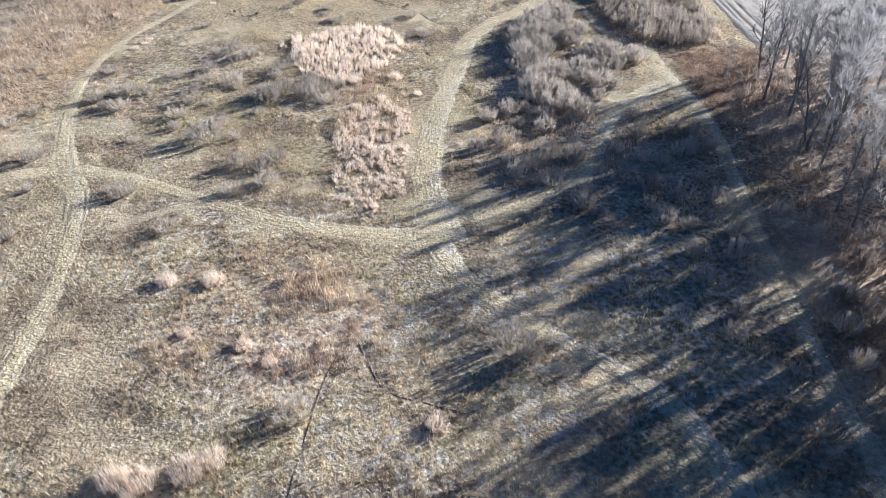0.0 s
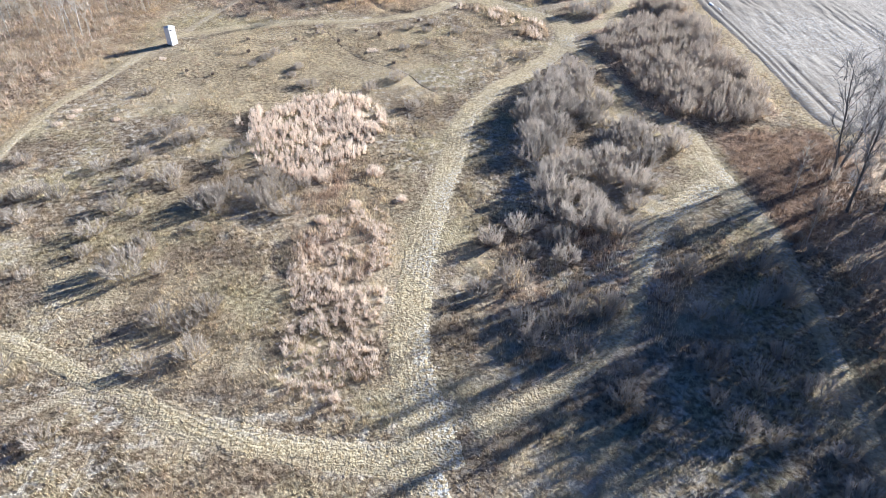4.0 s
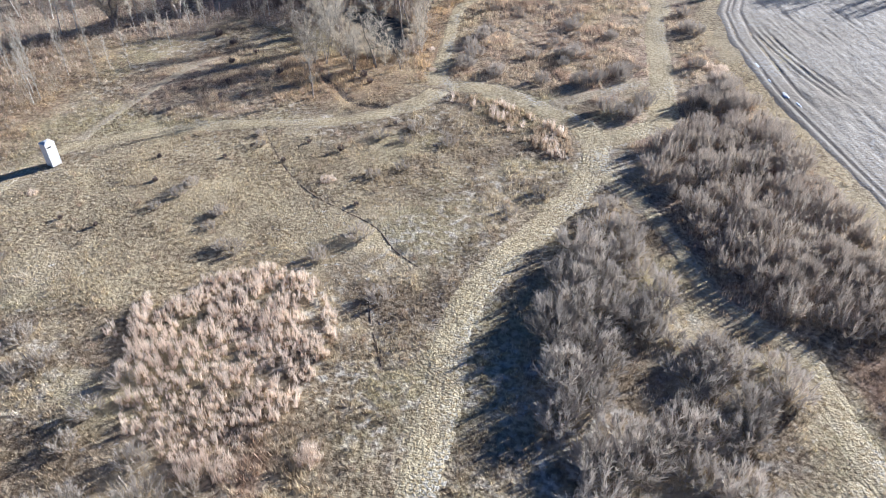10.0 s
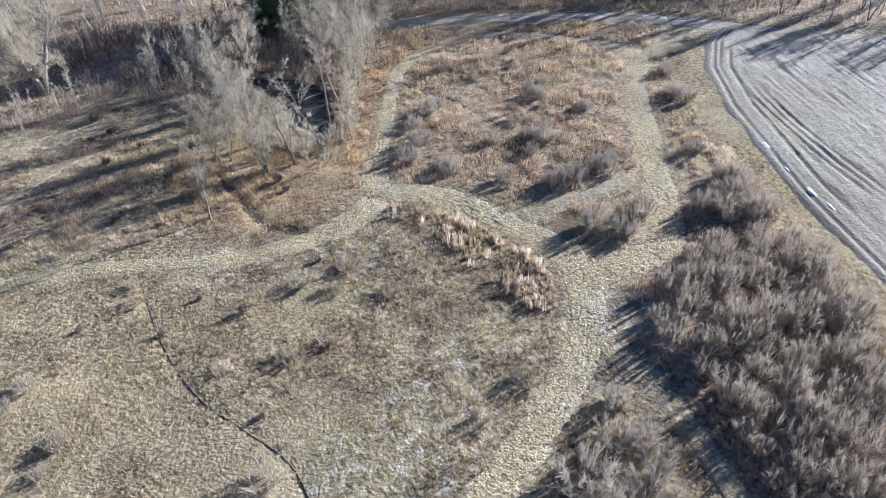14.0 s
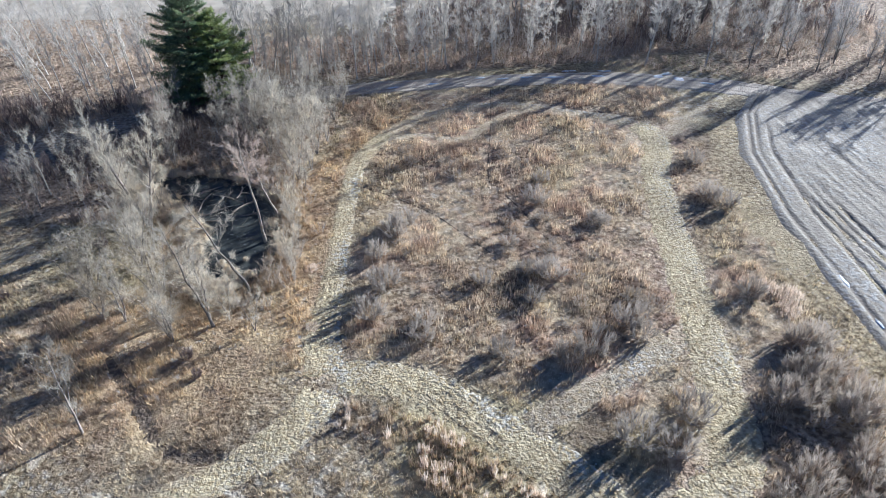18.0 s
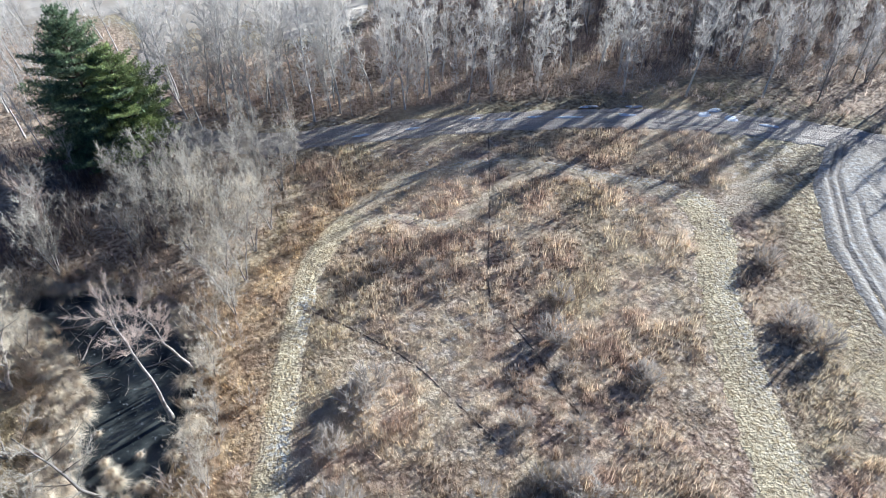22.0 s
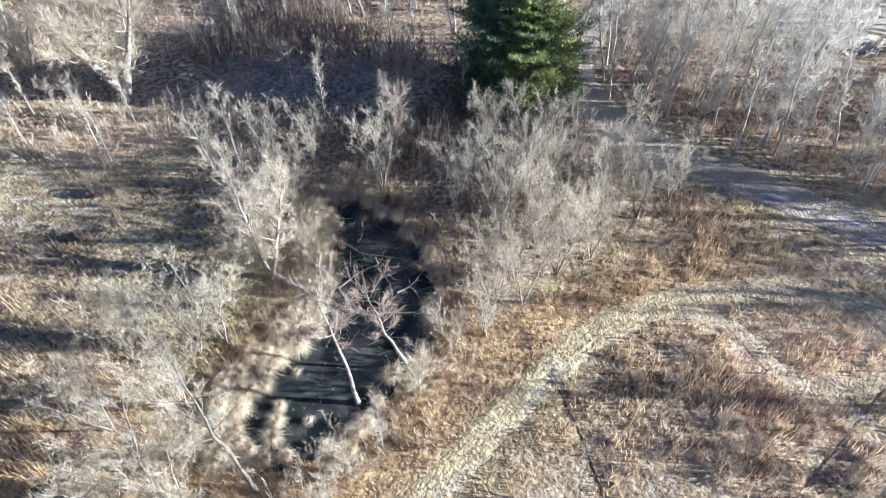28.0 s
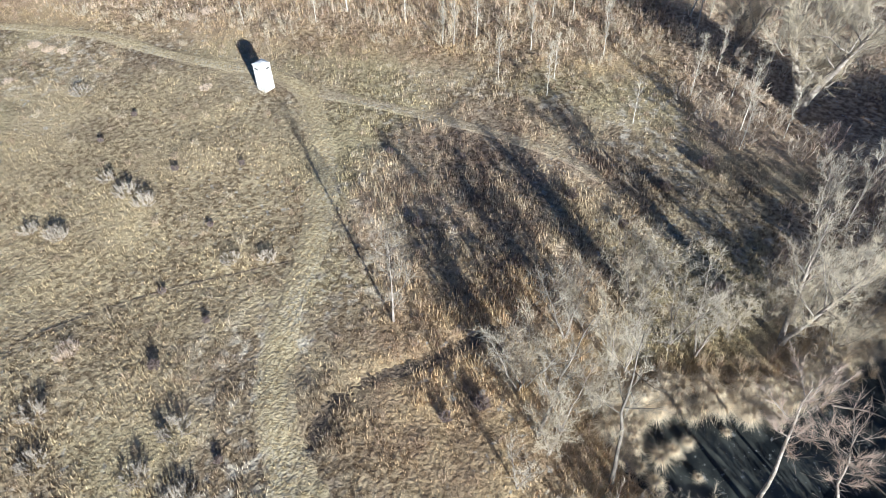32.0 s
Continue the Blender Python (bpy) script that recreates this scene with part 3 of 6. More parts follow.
def ribbon(name, line, mat, lift, label, category, across=0.13, along=0.13, rows=0.0, clod=0.0, crumb=1.0, rim=False, hoar=1.0, blur=0.0, ruts=(), rut_depth=0.05):
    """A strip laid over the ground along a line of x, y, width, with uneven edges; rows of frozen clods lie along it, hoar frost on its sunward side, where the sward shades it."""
    s = np.concatenate([[0], np.cumsum(np.hypot(*np.diff(line[:, :2], axis=0).T))])
    k = np.linspace(0, s[-1], max(4, int(s[-1] / along)))
    c = np.stack([np.interp(k, s, line[:, j]) for j in range(3)], 1)
    d = np.gradient(c[:, :2], axis=0)
    d /= np.hypot(*d.T)[:, None]
    nrm = np.stack([-d[:, 1], d[:, 0]], 1)
    m = max(4, int(line[:, 2].max() / across))
    u = np.linspace(-1, 1, m)
    side = np.sign(u)[None, :] * 40
    kk = k[:, None] + 0 * u[None, :]
    edge = (1.12 if rim else 0.97) + (0.12 * vnoise(kk + side, kk * 0, 1.3, 21) + 0.12 * vnoise(kk + side, kk * 0 + 9, 0.45, 22)) * np.abs(u)
    off = u[None, :] * c[:, 2:3] / 2 * edge
    x = (c[:, 0:1] + nrm[:, 0:1] * off).ravel()
    y = (c[:, 1:2] + nrm[:, 1:2] * off).ravel()
    o, kf, uu = off.ravel(), kk.ravel(), np.tile(u, len(k))
    z = ground_z(x, y) + lift + crumb * 0.012 * vnoise(x, y, 0.34, 5)
    rut = np.zeros(len(o))
    for r in ruts:
        rut = np.maximum(rut, np.exp(-((np.abs(o) - r) / 0.10) ** 2))
    rut = rut * (0.55 + 0.45 * vnoise(x, y, 1.7, 31))
    z = z - rut_depth * rut
    beyond = smooth_at(D_TRACK, x, y) + 0.22 * vnoise(x, y, 0.7, 34) + 0.12 * vnoise(x, y, 0.3, 35)
    soft = ease(beyond, -0.32 - blur, 0.10) if rim else 0 * x
    z = z - (lift + 0.03) * ease(np.abs(uu), 0.4, 0.95) if rim else z - 0.03 * (np.abs(uu) > 0.999)
    if rim:
        z = z - (lift + 0.07) * (1 - ease(np.minimum(kf, s[-1] - kf), 0.0, 0.9))
    gap = np.zeros(len(o))
    if rows:
        ow = o + 0.10 * vnoise(x, y, 0.9, 37) + 0.25 * vnoise(x, y, 6.0, 40)
        lane = np.floor(ow / rows)
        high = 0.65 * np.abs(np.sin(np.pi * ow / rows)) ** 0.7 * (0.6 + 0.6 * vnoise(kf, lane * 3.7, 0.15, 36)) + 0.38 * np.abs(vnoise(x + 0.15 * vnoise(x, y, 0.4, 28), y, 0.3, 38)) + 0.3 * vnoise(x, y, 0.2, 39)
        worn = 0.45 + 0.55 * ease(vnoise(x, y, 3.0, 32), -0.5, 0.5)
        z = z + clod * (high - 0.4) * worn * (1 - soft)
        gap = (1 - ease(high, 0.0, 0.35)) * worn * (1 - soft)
    i = (np.arange(len(k) - 1)[:, None] * m + np.arange(m - 1)[None, :]).ravel()
    f = np.stack([i, i + m, i + m + 1, i + 1], 1)[:, ::-1]
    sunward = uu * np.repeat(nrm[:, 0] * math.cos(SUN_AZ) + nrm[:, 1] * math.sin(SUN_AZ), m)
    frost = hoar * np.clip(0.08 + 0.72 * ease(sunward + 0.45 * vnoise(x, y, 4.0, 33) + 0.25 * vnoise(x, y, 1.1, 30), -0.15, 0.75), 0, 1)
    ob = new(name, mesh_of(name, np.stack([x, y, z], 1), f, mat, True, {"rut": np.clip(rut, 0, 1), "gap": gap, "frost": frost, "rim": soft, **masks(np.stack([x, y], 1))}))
    return tagged(ob, label, category, kind="structure")


TRODDEN = ("main", "east_loop", "west_arm", "cross_east", "diagonal")
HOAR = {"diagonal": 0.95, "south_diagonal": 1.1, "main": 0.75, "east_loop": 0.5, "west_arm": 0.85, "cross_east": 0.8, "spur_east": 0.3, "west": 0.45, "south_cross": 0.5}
for step, (key, line) in enumerate(TRACK_LINES.items()):
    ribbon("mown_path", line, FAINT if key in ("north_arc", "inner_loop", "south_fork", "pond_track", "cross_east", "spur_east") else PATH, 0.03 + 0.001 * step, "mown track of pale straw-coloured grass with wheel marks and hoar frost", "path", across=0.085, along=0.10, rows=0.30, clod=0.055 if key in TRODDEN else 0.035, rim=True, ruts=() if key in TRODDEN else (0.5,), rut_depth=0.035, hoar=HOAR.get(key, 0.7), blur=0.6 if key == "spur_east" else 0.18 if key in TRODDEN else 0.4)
ribbon("gravel_road", ROAD_LINE, ROAD, 0.045, "grey gravel farm road with wheel ruts and icy puddles", "road", ruts=(0.65,), crumb=0.5)

fe = np.concatenate([np.arange(-0.8, 26, 0.16), np.arange(26, 80, 2.0)])
fy = np.arange(56, 130.6, 0.4)


def field_south(x):
    return np.maximum(57, 66.5 - 0.5 * np.maximum(0, x - 31))


def field_north(x):
    return 128.5 - 0.42 * np.maximum(0, x - 40)


def field_rut(x, y):
    """Wheel ruts along the edge, fainter lanes that run straight up the field, and one sharp turn."""
    e = x - field_edge(y)
    r = np.zeros_like(x)
    for c in (1.1, 1.7, 2.7):
        r = np.maximum(r, np.exp(-((e - c - 0.2 * vnoise(x, y, 12, 43)) / 0.13) ** 2) * ease(vnoise(x, y, 9, 44 + c), -0.5, 0.2))
    for c in np.arange(34.4, 56, 1.15):
        r = np.maximum(r, 0.6 * np.exp(-((x - c - 0.5 * vnoise(x * 0 + c, y, 16, 47)) / 0.17) ** 2) * ease(vnoise(x * 0 + 3 * c, y, 6, 48), -0.1, 0.5) * ease(e, 2.6, 3.6))
    for c in (35.0, 35.7, 36.4):
        r = np.maximum(r, np.exp(-((x - c - 0.006 * (y - 108) ** 2) / 0.14) ** 2) * ease(-np.abs(y - 104), -11, -5))
    return r


def field_z(x, y):
    e = x - field_edge(y)
    comb = 0.05 * vnoise(x * 3.2, y * 0.35, 1.0, 45) * (0.5 + 0.5 * vnoise(x, y, 3.0, 46)) + 0.03 * vnoise(x, y, 0.5, 41)
    rim = np.minimum(np.minimum(e, field_north(x) - y), y - field_south(x))
    return ground_z(x, y) * 0.4 + 0.10 + comb * ease(e, 1.5, 4.0) - 0.09 * field_rut(x, y) - 0.26 * (1 - ease(rim, -0.5, 0.9))


ge, gy = np.meshgrid(fe, fy, indexing="ij")
gx = (field_edge(gy) + ge).ravel()
gy = np.clip(gy.ravel(), field_south(gx), field_north(gx))
fv = np.stack([gx, gy, field_z(gx, gy)], 1)
fi = (np.arange(len(fe) - 1)[:, None] * len(fy) + np.arange(len(fy) - 1)[None, :]).ravel()
ff = np.stack([fi, fi + len(fy), fi + len(fy) + 1, fi + 1], 1)
ff = ff[(fv[ff[:, 3], 1] - fv[ff[:, 0], 1]) + (fv[ff[:, 2], 1] - fv[ff[:, 1], 1]) > 0.02]
tagged(new("bare_field", mesh_of("bare_field", fv, ff, FIELD, True, {"rut": field_rut(fv[:, 0], fv[:, 1])})), "bare frozen mud field, grey-beige, with tractor ruts", "field", kind="structure")
sv, sf = sheet(np.arange(-90, 150, 1.5), np.arange(144, 262, 1.5), lambda x, y: -0.30 + 0.45 * ease(y - belt_end(x), 0, 3) + 0.12 * vnoise(x, y, 5, 51) + 0.05 * vnoise(x, y, 1.6, 52))
tagged(new("stubble_field", mesh_of("stubble_field", sv, sf, STUBBLE, True)), "pale stubble field beyond the birch belt", "field", kind="structure")
pv, pf = sheet(np.arange(-13, 4, 0.25), np.arange(105, 126, 0.25), lambda x, y: -0.30 + 0.006 * vnoise(x, y, 1.0, 61), lambda x, y: at(D_POND, x, y) < 1.1)
tagged(new("pond", mesh_of("pond", pv, pf, ICE, True)), "dark frozen pond with cloudy grey ice", "pond", kind="structure")
# the dark strip puts the ditch's shade into colour; the dip itself is shallow
for tl in DITCH_LINES:
    ribbon("ditch", tl, TRAIL, 0.035, "overgrown ditch winding through the sedge, its shade coloured in as a dark strip", "ditch", across=0.12, along=0.15, crumb=1.5)
for t in TRAILS:
    tl = spline(t, 0.15)
    tl = np.hstack([tl, np.full((len(tl), 1), 0.12)])
    ribbon("game_trail", tl, TRAIL, 0.035, "narrow dark trail trodden through the grass", "trail", across=0.07, along=0.15, crumb=0.4)


# ---------------------------------------------------------------- growing things
def part(name, me, parent, label=""):
    ob = new(name, me)
    ob.parent = parent
    return tagged(ob, label)


def tufts(rng, base, blades, height, root, lean, drift=(0.0, 0.0)):
    """Fans of blades, one island a tuft. base: n x 3; height, root, lean: one value or n of them."""
    n = len(base)
    height, root, lean = (np.broadcast_to(np.asarray(v, float), (n,))[:, None] for v in (height, root, lean))
    a = rng.uniform(0, 2 * np.pi, (n, blades))
    b = a + rng.uniform(0.9, 2.2, (n, blades))
    r = root * rng.uniform(0.6, 1.3, (n, blades))
    h = height * rng.uniform(0.55, 1.15, (n, blades))
    t = lean * rng.uniform(0.3, 1.2, (n, blades))
    side = np.stack([r * np.cos(b), r * np.sin(b), -0.03 + 0 * r], 2)
    tip = np.stack([t * np.cos(a) + drift[0] * h, t * np.sin(a) + drift[1] * h, h], 2)
    v = np.concatenate([base[:, None, :] - [0, 0, 0.03], base[:, None, :] + side, base[:, None, :] + tip], 1)
    m = 1 + 2 * blades
    k = (np.arange(n) * m)[:, None]
    i = np.arange(blades)[None, :]
    f = np.stack([k + 0 * i, k + 1 + i, k + 1 + blades + i], 2).reshape(-1, 3)
    return v.reshape(-1, 3), f


def blades(rng, base, count, height, width, scatter, lean):
    """Single blades strewn round each point, leaning every way."""
    n = len(base)
    height, lean = (np.broadcast_to(np.asarray(v, float), (n,))[:, None] for v in (height, lean))
    a, q, c = rng.uniform(0, 2 * np.pi, (n, count)), scatter * np.sqrt(rng.uniform(0, 1, (n, count))), rng.uniform(0, 2 * np.pi, (n, count))
    h = height * rng.uniform(0.5, 1.3, (n, count))
    t = lean * rng.uniform(0.4, 1.3, (n, count))
    foot = base[:, None, :] + np.stack([q * np.cos(a), q * np.sin(a), 0 * q - 0.03], 2)
    half = np.stack([-np.sin(c), np.cos(c), 0 * c], 2) * width / 2
    tip = foot + np.stack([t * np.cos(c), t * np.sin(c), h + 0.03], 2)
    v = np.stack([foot - half, foot + half, tip], 2).reshape(-1, 3)
    return v, np.arange(len(v)).reshape(-1, 3)


def spread_points(rng, x0, y0, x1, y1, step):
    gx, gy = np.meshgrid(np.arange(x0, x1, step), np.arange(y0, y1, step), indexing="ij")
    return np.stack([gx.ravel() + rng.uniform(-0.55, 0.55, gx.size) * step, gy.ravel() + rng.uniform(-0.55, 0.55, gx.size) * step], 1)


def rooted(p, sink=0.0):
    return np.column_stack([p, ground_z(p[:, 0], p[:, 1]) + lumps(p[:, 0], p[:, 1]) - sink])


def tubes(p0, p1, r0, r1, sides):
    """Open tapered tubes between pairs of points."""
    p0, p1 = np.asarray(p0, float), np.asarray(p1, float)
    r0, r1 = np.asarray(r0, float)[:, None, None], np.asarray(r1, float)[:, None, None]
    d = p1 - p0
    d /= np.maximum(np.linalg.norm(d, axis=1), 1e-6)[:, None]
    ref = np.where(np.abs(d[:, 2:3]) > 0.9, [[1.0, 0, 0]], [[0, 0, 1.0]])
    u = np.cross(d, ref)
    u /= np.linalg.norm(u, axis=1)[:, None]
    w = np.cross(d, u)
    a = np.arange(sides) * 2 * np.pi / sides
    ring = u[:, None, :] * np.cos(a)[None, :, None] + w[:, None, :] * np.sin(a)[None, :, None]
    v = np.concatenate([p0[:, None, :] + ring * r0, p1[:, None, :] + ring * r1], 1).reshape(-1, 3)
    k = (np.arange(len(p0)) * 2 * sides)[:, None]
    i = np.arange(sides)[None, :]
    j = (i + 1) % sides
    f = np.stack([k + i, k + j, k + sides + j, k + sides + i], 2).reshape(-1, 4)
    return v, f


def slivers(rng, p0, p1, width):
    """Twigs: one thin tapering sliver each."""
    d = p1 - p0
    side = np.cross(d, rng.normal(size=d.shape))
    side /= np.maximum(np.linalg.norm(side, axis=1), 1e-6)[:, None]
    side *= np.broadcast_to(np.asarray(width, float), (len(p0),))[:, None] / 2
    v = np.stack([p0 - side, p0 + side, p1], 1).reshape(-1, 3)
    return v, np.arange(len(v)).reshape(-1, 3)


def unit(v):
    return v / np.maximum(np.linalg.norm(v, axis=-1, keepdims=True), 1e-9)


def tree_parts(rng, height, girth, reach, first, limbs, rise, crook=0.04, lean=(0, 0), per_limb=6, per_branch=6, twig=0.42, taper=0.85, twig_width=0.015, top_heavy=0.0, wander=0.12, sides=3, spray=0.42):
    """Trunk, limbs, branches and twigs of a bare tree, all turning upwards, as sets of corners and faces."""
    m = 9
    s = np.linspace(0, 1, m)
    bend = np.cumsum(rng.normal(0, crook * height / m, (m, 2)), 0)
    bend -= bend[0]
    stem = np.column_stack([bend[:, 0] + lean[0] * s * height, bend[:, 1] + lean[1] * s * height, s * height])
    stem[0, 2] = -0.25
    rad = girth * (1 - taper * s) + 0.004
    rad[0] *= 1.35
    trunk = pipe(stem, rad, 7)
    branches, bp0, bp1, br0 = [], [], [], []
    for i in range(limbs):
        t = first + (0.98 - first) * ((i + rng.uniform(0, 0.9)) / limbs) ** (1.0 - top_heavy)
        p = np.array([np.interp(t, s, stem[:, j]) for j in range(3)])
        r = np.interp(t, s, rad) * 0.42
        a = i * 2.4 + rng.uniform(-0.5, 0.5)
        prof = 0.35 + 0.65 * math.sin(math.pi * min(1, (1.02 - t) / (1.02 - first)) ** 0.75) if t > first else 1
        length = reach * prof * rng.uniform(0.6, 1.25)
        e = radians(rise + rng.uniform(-14, 14))
        d = np.array([math.cos(a) * math.cos(e), math.sin(a) * math.cos(e), math.sin(e)])
        pts = [p]
        for k in range(4):
            d = unit(d + rng.normal(0, wander, 3) + np.array([0, 0, 0.13]))
            pts.append(pts[-1] + d * length / 4)
        pts = np.array(pts)
        rr = r * np.array([1, 0.72, 0.48, 0.28, 0.1]) + 0.003
        branches.append(pipe(pts if sides > 3 else pts[[0, 1, 2, 4]], rr if sides > 3 else rr[[0, 1, 2, 4]], sides))
        q = rng.uniform(0.12, 1.0, per_limb)
        org = np.column_stack([np.interp(q * 4, np.arange(5), pts[:, j]) for j in range(3)])
        along = unit(pts[-1] - pts[0])
        dirs = unit(along[None, :] * 0.9 + rng.normal(0, spray, (per_limb, 3)) + [0, 0, 0.25])
        ln = length * rng.uniform(0.3, 0.6, per_limb) * (1.2 - 0.6 * q)
        bp0.append(org), bp1.append(org + dirs * ln[:, None]), br0.append(np.full(per_limb, 0.004) + 0.18 * r * (1 - q))
    bp0, bp1, br0 = (np.concatenate(v) for v in (bp0, bp1, br0))
    bv, bf = tubes(bp0, bp1, br0, br0 * 0.4, 3) if sides > 3 else slivers(rng, bp0, bp1, br0 * 2.4)
    q = rng.uniform(0.05, 1.0, (len(bp0), per_branch, 1))
    org = bp0[:, None, :] * (1 - q) + bp1[:, None, :] * q
    dirs = unit(unit(bp1 - bp0)[:, None, :] * 0.9 + rng.normal(0, spray, org.shape) + [0, 0, 0.2])
    tip = org + dirs * rng.uniform(0.5, 1.5, q.shape) * twig
    twigs = slivers(rng, org.reshape(-1, 3), tip.reshape(-1, 3), twig_width)
    return trunk, branches, (bv, bf), twigs


def pipe(pts, rad, sides):
    """One continuous tapered tube along a line of points, closed at its tip."""
    pts = np.asarray(pts, float)
    d = unit(np.gradient(pts, axis=0))
    ref = np.array([1.0, 0, 0]) if abs(d[0][2]) > 0.8 else np.array([0, 0, 1.0])
    u = unit(np.cross(d, ref))
    w = np.cross(d, u)
    a = np.arange(sides) * 2 * np.pi / sides
    v = pts[:, None, :] + (u[:, None, :] * np.cos(a)[None, :, None] + w[:, None, :] * np.sin(a)[None, :, None]) * np.asarray(rad)[:, None, None]
    i, k = np.arange(sides), (np.arange(len(pts) - 1) * sides)[:, None]
    j = (i + 1) % sides
    return v.reshape(-1, 3), np.stack([k + i, k + j, k + sides + j, k + sides + i], 2).reshape(-1, 4)


def stack(sets):
    """Joins sets of corners and faces; quads become triangles when both kinds meet."""
    V, F, base = [], [], 0
    mixed = len({f.shape[1] for _, f in sets}) > 1
    for v, f in sets:
        if mixed and f.shape[1] == 4:
            f = np.vstack([f[:, [0, 1, 2]], f[:, [0, 2, 3]]])
        V.append(v), F.append(f + base)
        base += len(v)
    return np.vstack(V), np.vstack(F)


def tree(name, label, bark, twig_mat, stems, seed, pick=False, **kw):
    """A bare tree: an Empty that holds each trunk and its crown; pick makes every main limb a part of its own."""
    rng = np.random.default_rng(seed)
    top = tagged(new(name), label, "tree")
    for k in range(stems):
        args = dict(kw, sides=5 if pick else 3)
        if stems > 1:
            a = 2 * np.pi * k / stems + rng.uniform(-0.4, 0.4)
            ln = rng.uniform(0.15, 0.4)
            args["lean"] = (ln * math.cos(a), ln * math.sin(a))
            args["height"] *= rng.uniform(0.75, 1.0)
        tr, li, br, tw = tree_parts(rng, **args)
        part("trunk", mesh_of("trunk", *tr, bark, True), top)
        if pick:
            for limb in li:
                part("limb", mesh_of("limb", *limb, bark, True), top)
            li = []
        limb_set = li + [br]
        n = sum(len(f) * (f.shape[1] - 2) for _, f in limb_set)
        me = mesh_of("crown", *stack(limb_set + [tw]), bark)
        me.materials.append(twig_mat)
        me.polygons.foreach_set("material_index", np.where(np.arange(len(me.polygons)) < n, 0, 1).astype(np.int32))
        tagged(part("crown", me, top), kind="stuff")
    return top


class Nursery:
    """Some grown patterns of one kind; the first plantings are the patterns themselves, the rest are copies."""

    def __init__(self, patterns, group, seed):
        self.patterns, self.fresh, self.group, self.rng = patterns, list(patterns), group, random.Random(seed)

    def plant(self, x, y, size=1.0, turn=None, tilt=(0, 0), wide=1.0):
        turn = self.rng.uniform(0, 360) if turn is None else turn
        z = float(ground_z(np.array([x]), np.array([y]))[0])
        m = pose(x, y, z - 0.02, tilt[0], tilt[1], turn) @ Matrix.Diagonal((size * wide, size * wide, size, 1))
        if self.fresh:
            ob = self.fresh.pop(0)
            ob.matrix_basis = m
        else:
            ob = copy_thing(self.rng.choice(self.patterns), m)
            ob.matrix_basis = m
        tagged(ob, group=self.group)
        return ob


def glade(x, y):
    """True in the open strip north-west of the pond."""
    t = np.clip(((x + 12.5) * -14.5 + (y - 131) * -8.5) / (14.5 ** 2 + 8.5 ** 2), 0, 1)
    return np.hypot(x + 12.5 + 14.5 * t, y - 131 + 8.5 * t) < 2.6


def clear(p, gap=0.5, pond=1.2):
    """True where points stand clear of tracks, road, field and pond."""
    x, y = p[:, 0], p[:, 1]
    return (at(D_TRACK, x, y) > gap) & (at(D_ROAD, x, y) > gap + 0.2) & (at(D_POND, x, y) > pond) & ~in_field(x + 0.4, y) & (y < belt_end(x)) & ~glade(x, y)


# ---------------------------------------------------------------- pale birches of the belt beyond the road
birches = Nursery([tree("birch", "slender bare birch with a pale trunk and fine grey twigs", BIRCH_BARK, TWIG_PALE, 1, 100 + i, height=8.2 + 0.45 * (i % 3), girth=0.068, reach=1.7, first=0.26, limbs=18, rise=52, crook=0.06, per_limb=6, per_branch=8, twig=0.45, lean=(0.05 * (i - 3), 0.04 * (3 - i)), twig_width=0.03, spray=0.5) for i in range(7)], "birches beyond the gravel road", 3)
for x, y, size in [(-3.2, 138.9, 0.95), (-0.2, 137.8, 1.0), (5.8, 136.8, 1.05), (7.0, 138.0, 0.95), (12.3, 137.4, 1.0), (16.9, 137.5, 0.9), (22.6, 139.7, 0.95), (28.3, 136.2, 0.95), (32.7, 135.2, 1.15), (38.2, 134.2, 1.05), (0.8, 140.4, 1.0), (8.6, 141.6, 1.0), (2.7, 139.3, 1.0), (10.2, 140.2, 0.95), (19.6, 141.0, 0.85), (14.4, 139.0, 0.95), (-5.0, 137.6, 0.95), (-3.9, 140.6, 1.0), (-1.8, 139.6, 0.95), (-1.2, 141.6, 1.0), (1.5, 137.5, 0.9), (4.0, 138.4, 1.0), (-2.0, 137.2, 0.8), (4.4, 141.0, 1.0)]:
    birches.plant(x, y, size)
rng = np.random.default_rng(7)
pts = np.vstack([spread_points(rng, -5, 138, 52, 148, 2.7), spread_points(rng, -5, 148, 64, 166, 3.1)])
belt = [(x, y) for x, y in pts[clear(pts, 0.8)] if wooded(x, y) > 0.5]
for x, y in belt:
    if birches.rng.random() < (1.0 if x < 16 else 0.35 if x > 26 and 141 < y < 151 else 0.65):
        birches.plant(x, y, birches.rng.uniform(0.72, 1.02))
leaning = Nursery([tree("birch", "leaning bare birch with a whitish trunk", BIRCH_BARK, TWIG_PALE, 1, 140 + i, height=7.6, girth=0.07, reach=1.8, first=0.3, limbs=18, rise=50, crook=0.06, per_limb=6, per_branch=9, twig=0.45, lean=(-0.22 + 0.1 * i, -0.06), twig_width=0.022, spray=0.5) for i in range(3)], "birches north-west of the pond", 4)
pts = spread_points(rng, -44, 135.5, -9, 156, 3.0)
for x, y in pts[clear(pts, 0.8)]:
    leaning.plant(x, y, leaning.rng.uniform(0.75, 1.05), leaning.rng.uniform(-40, 40))

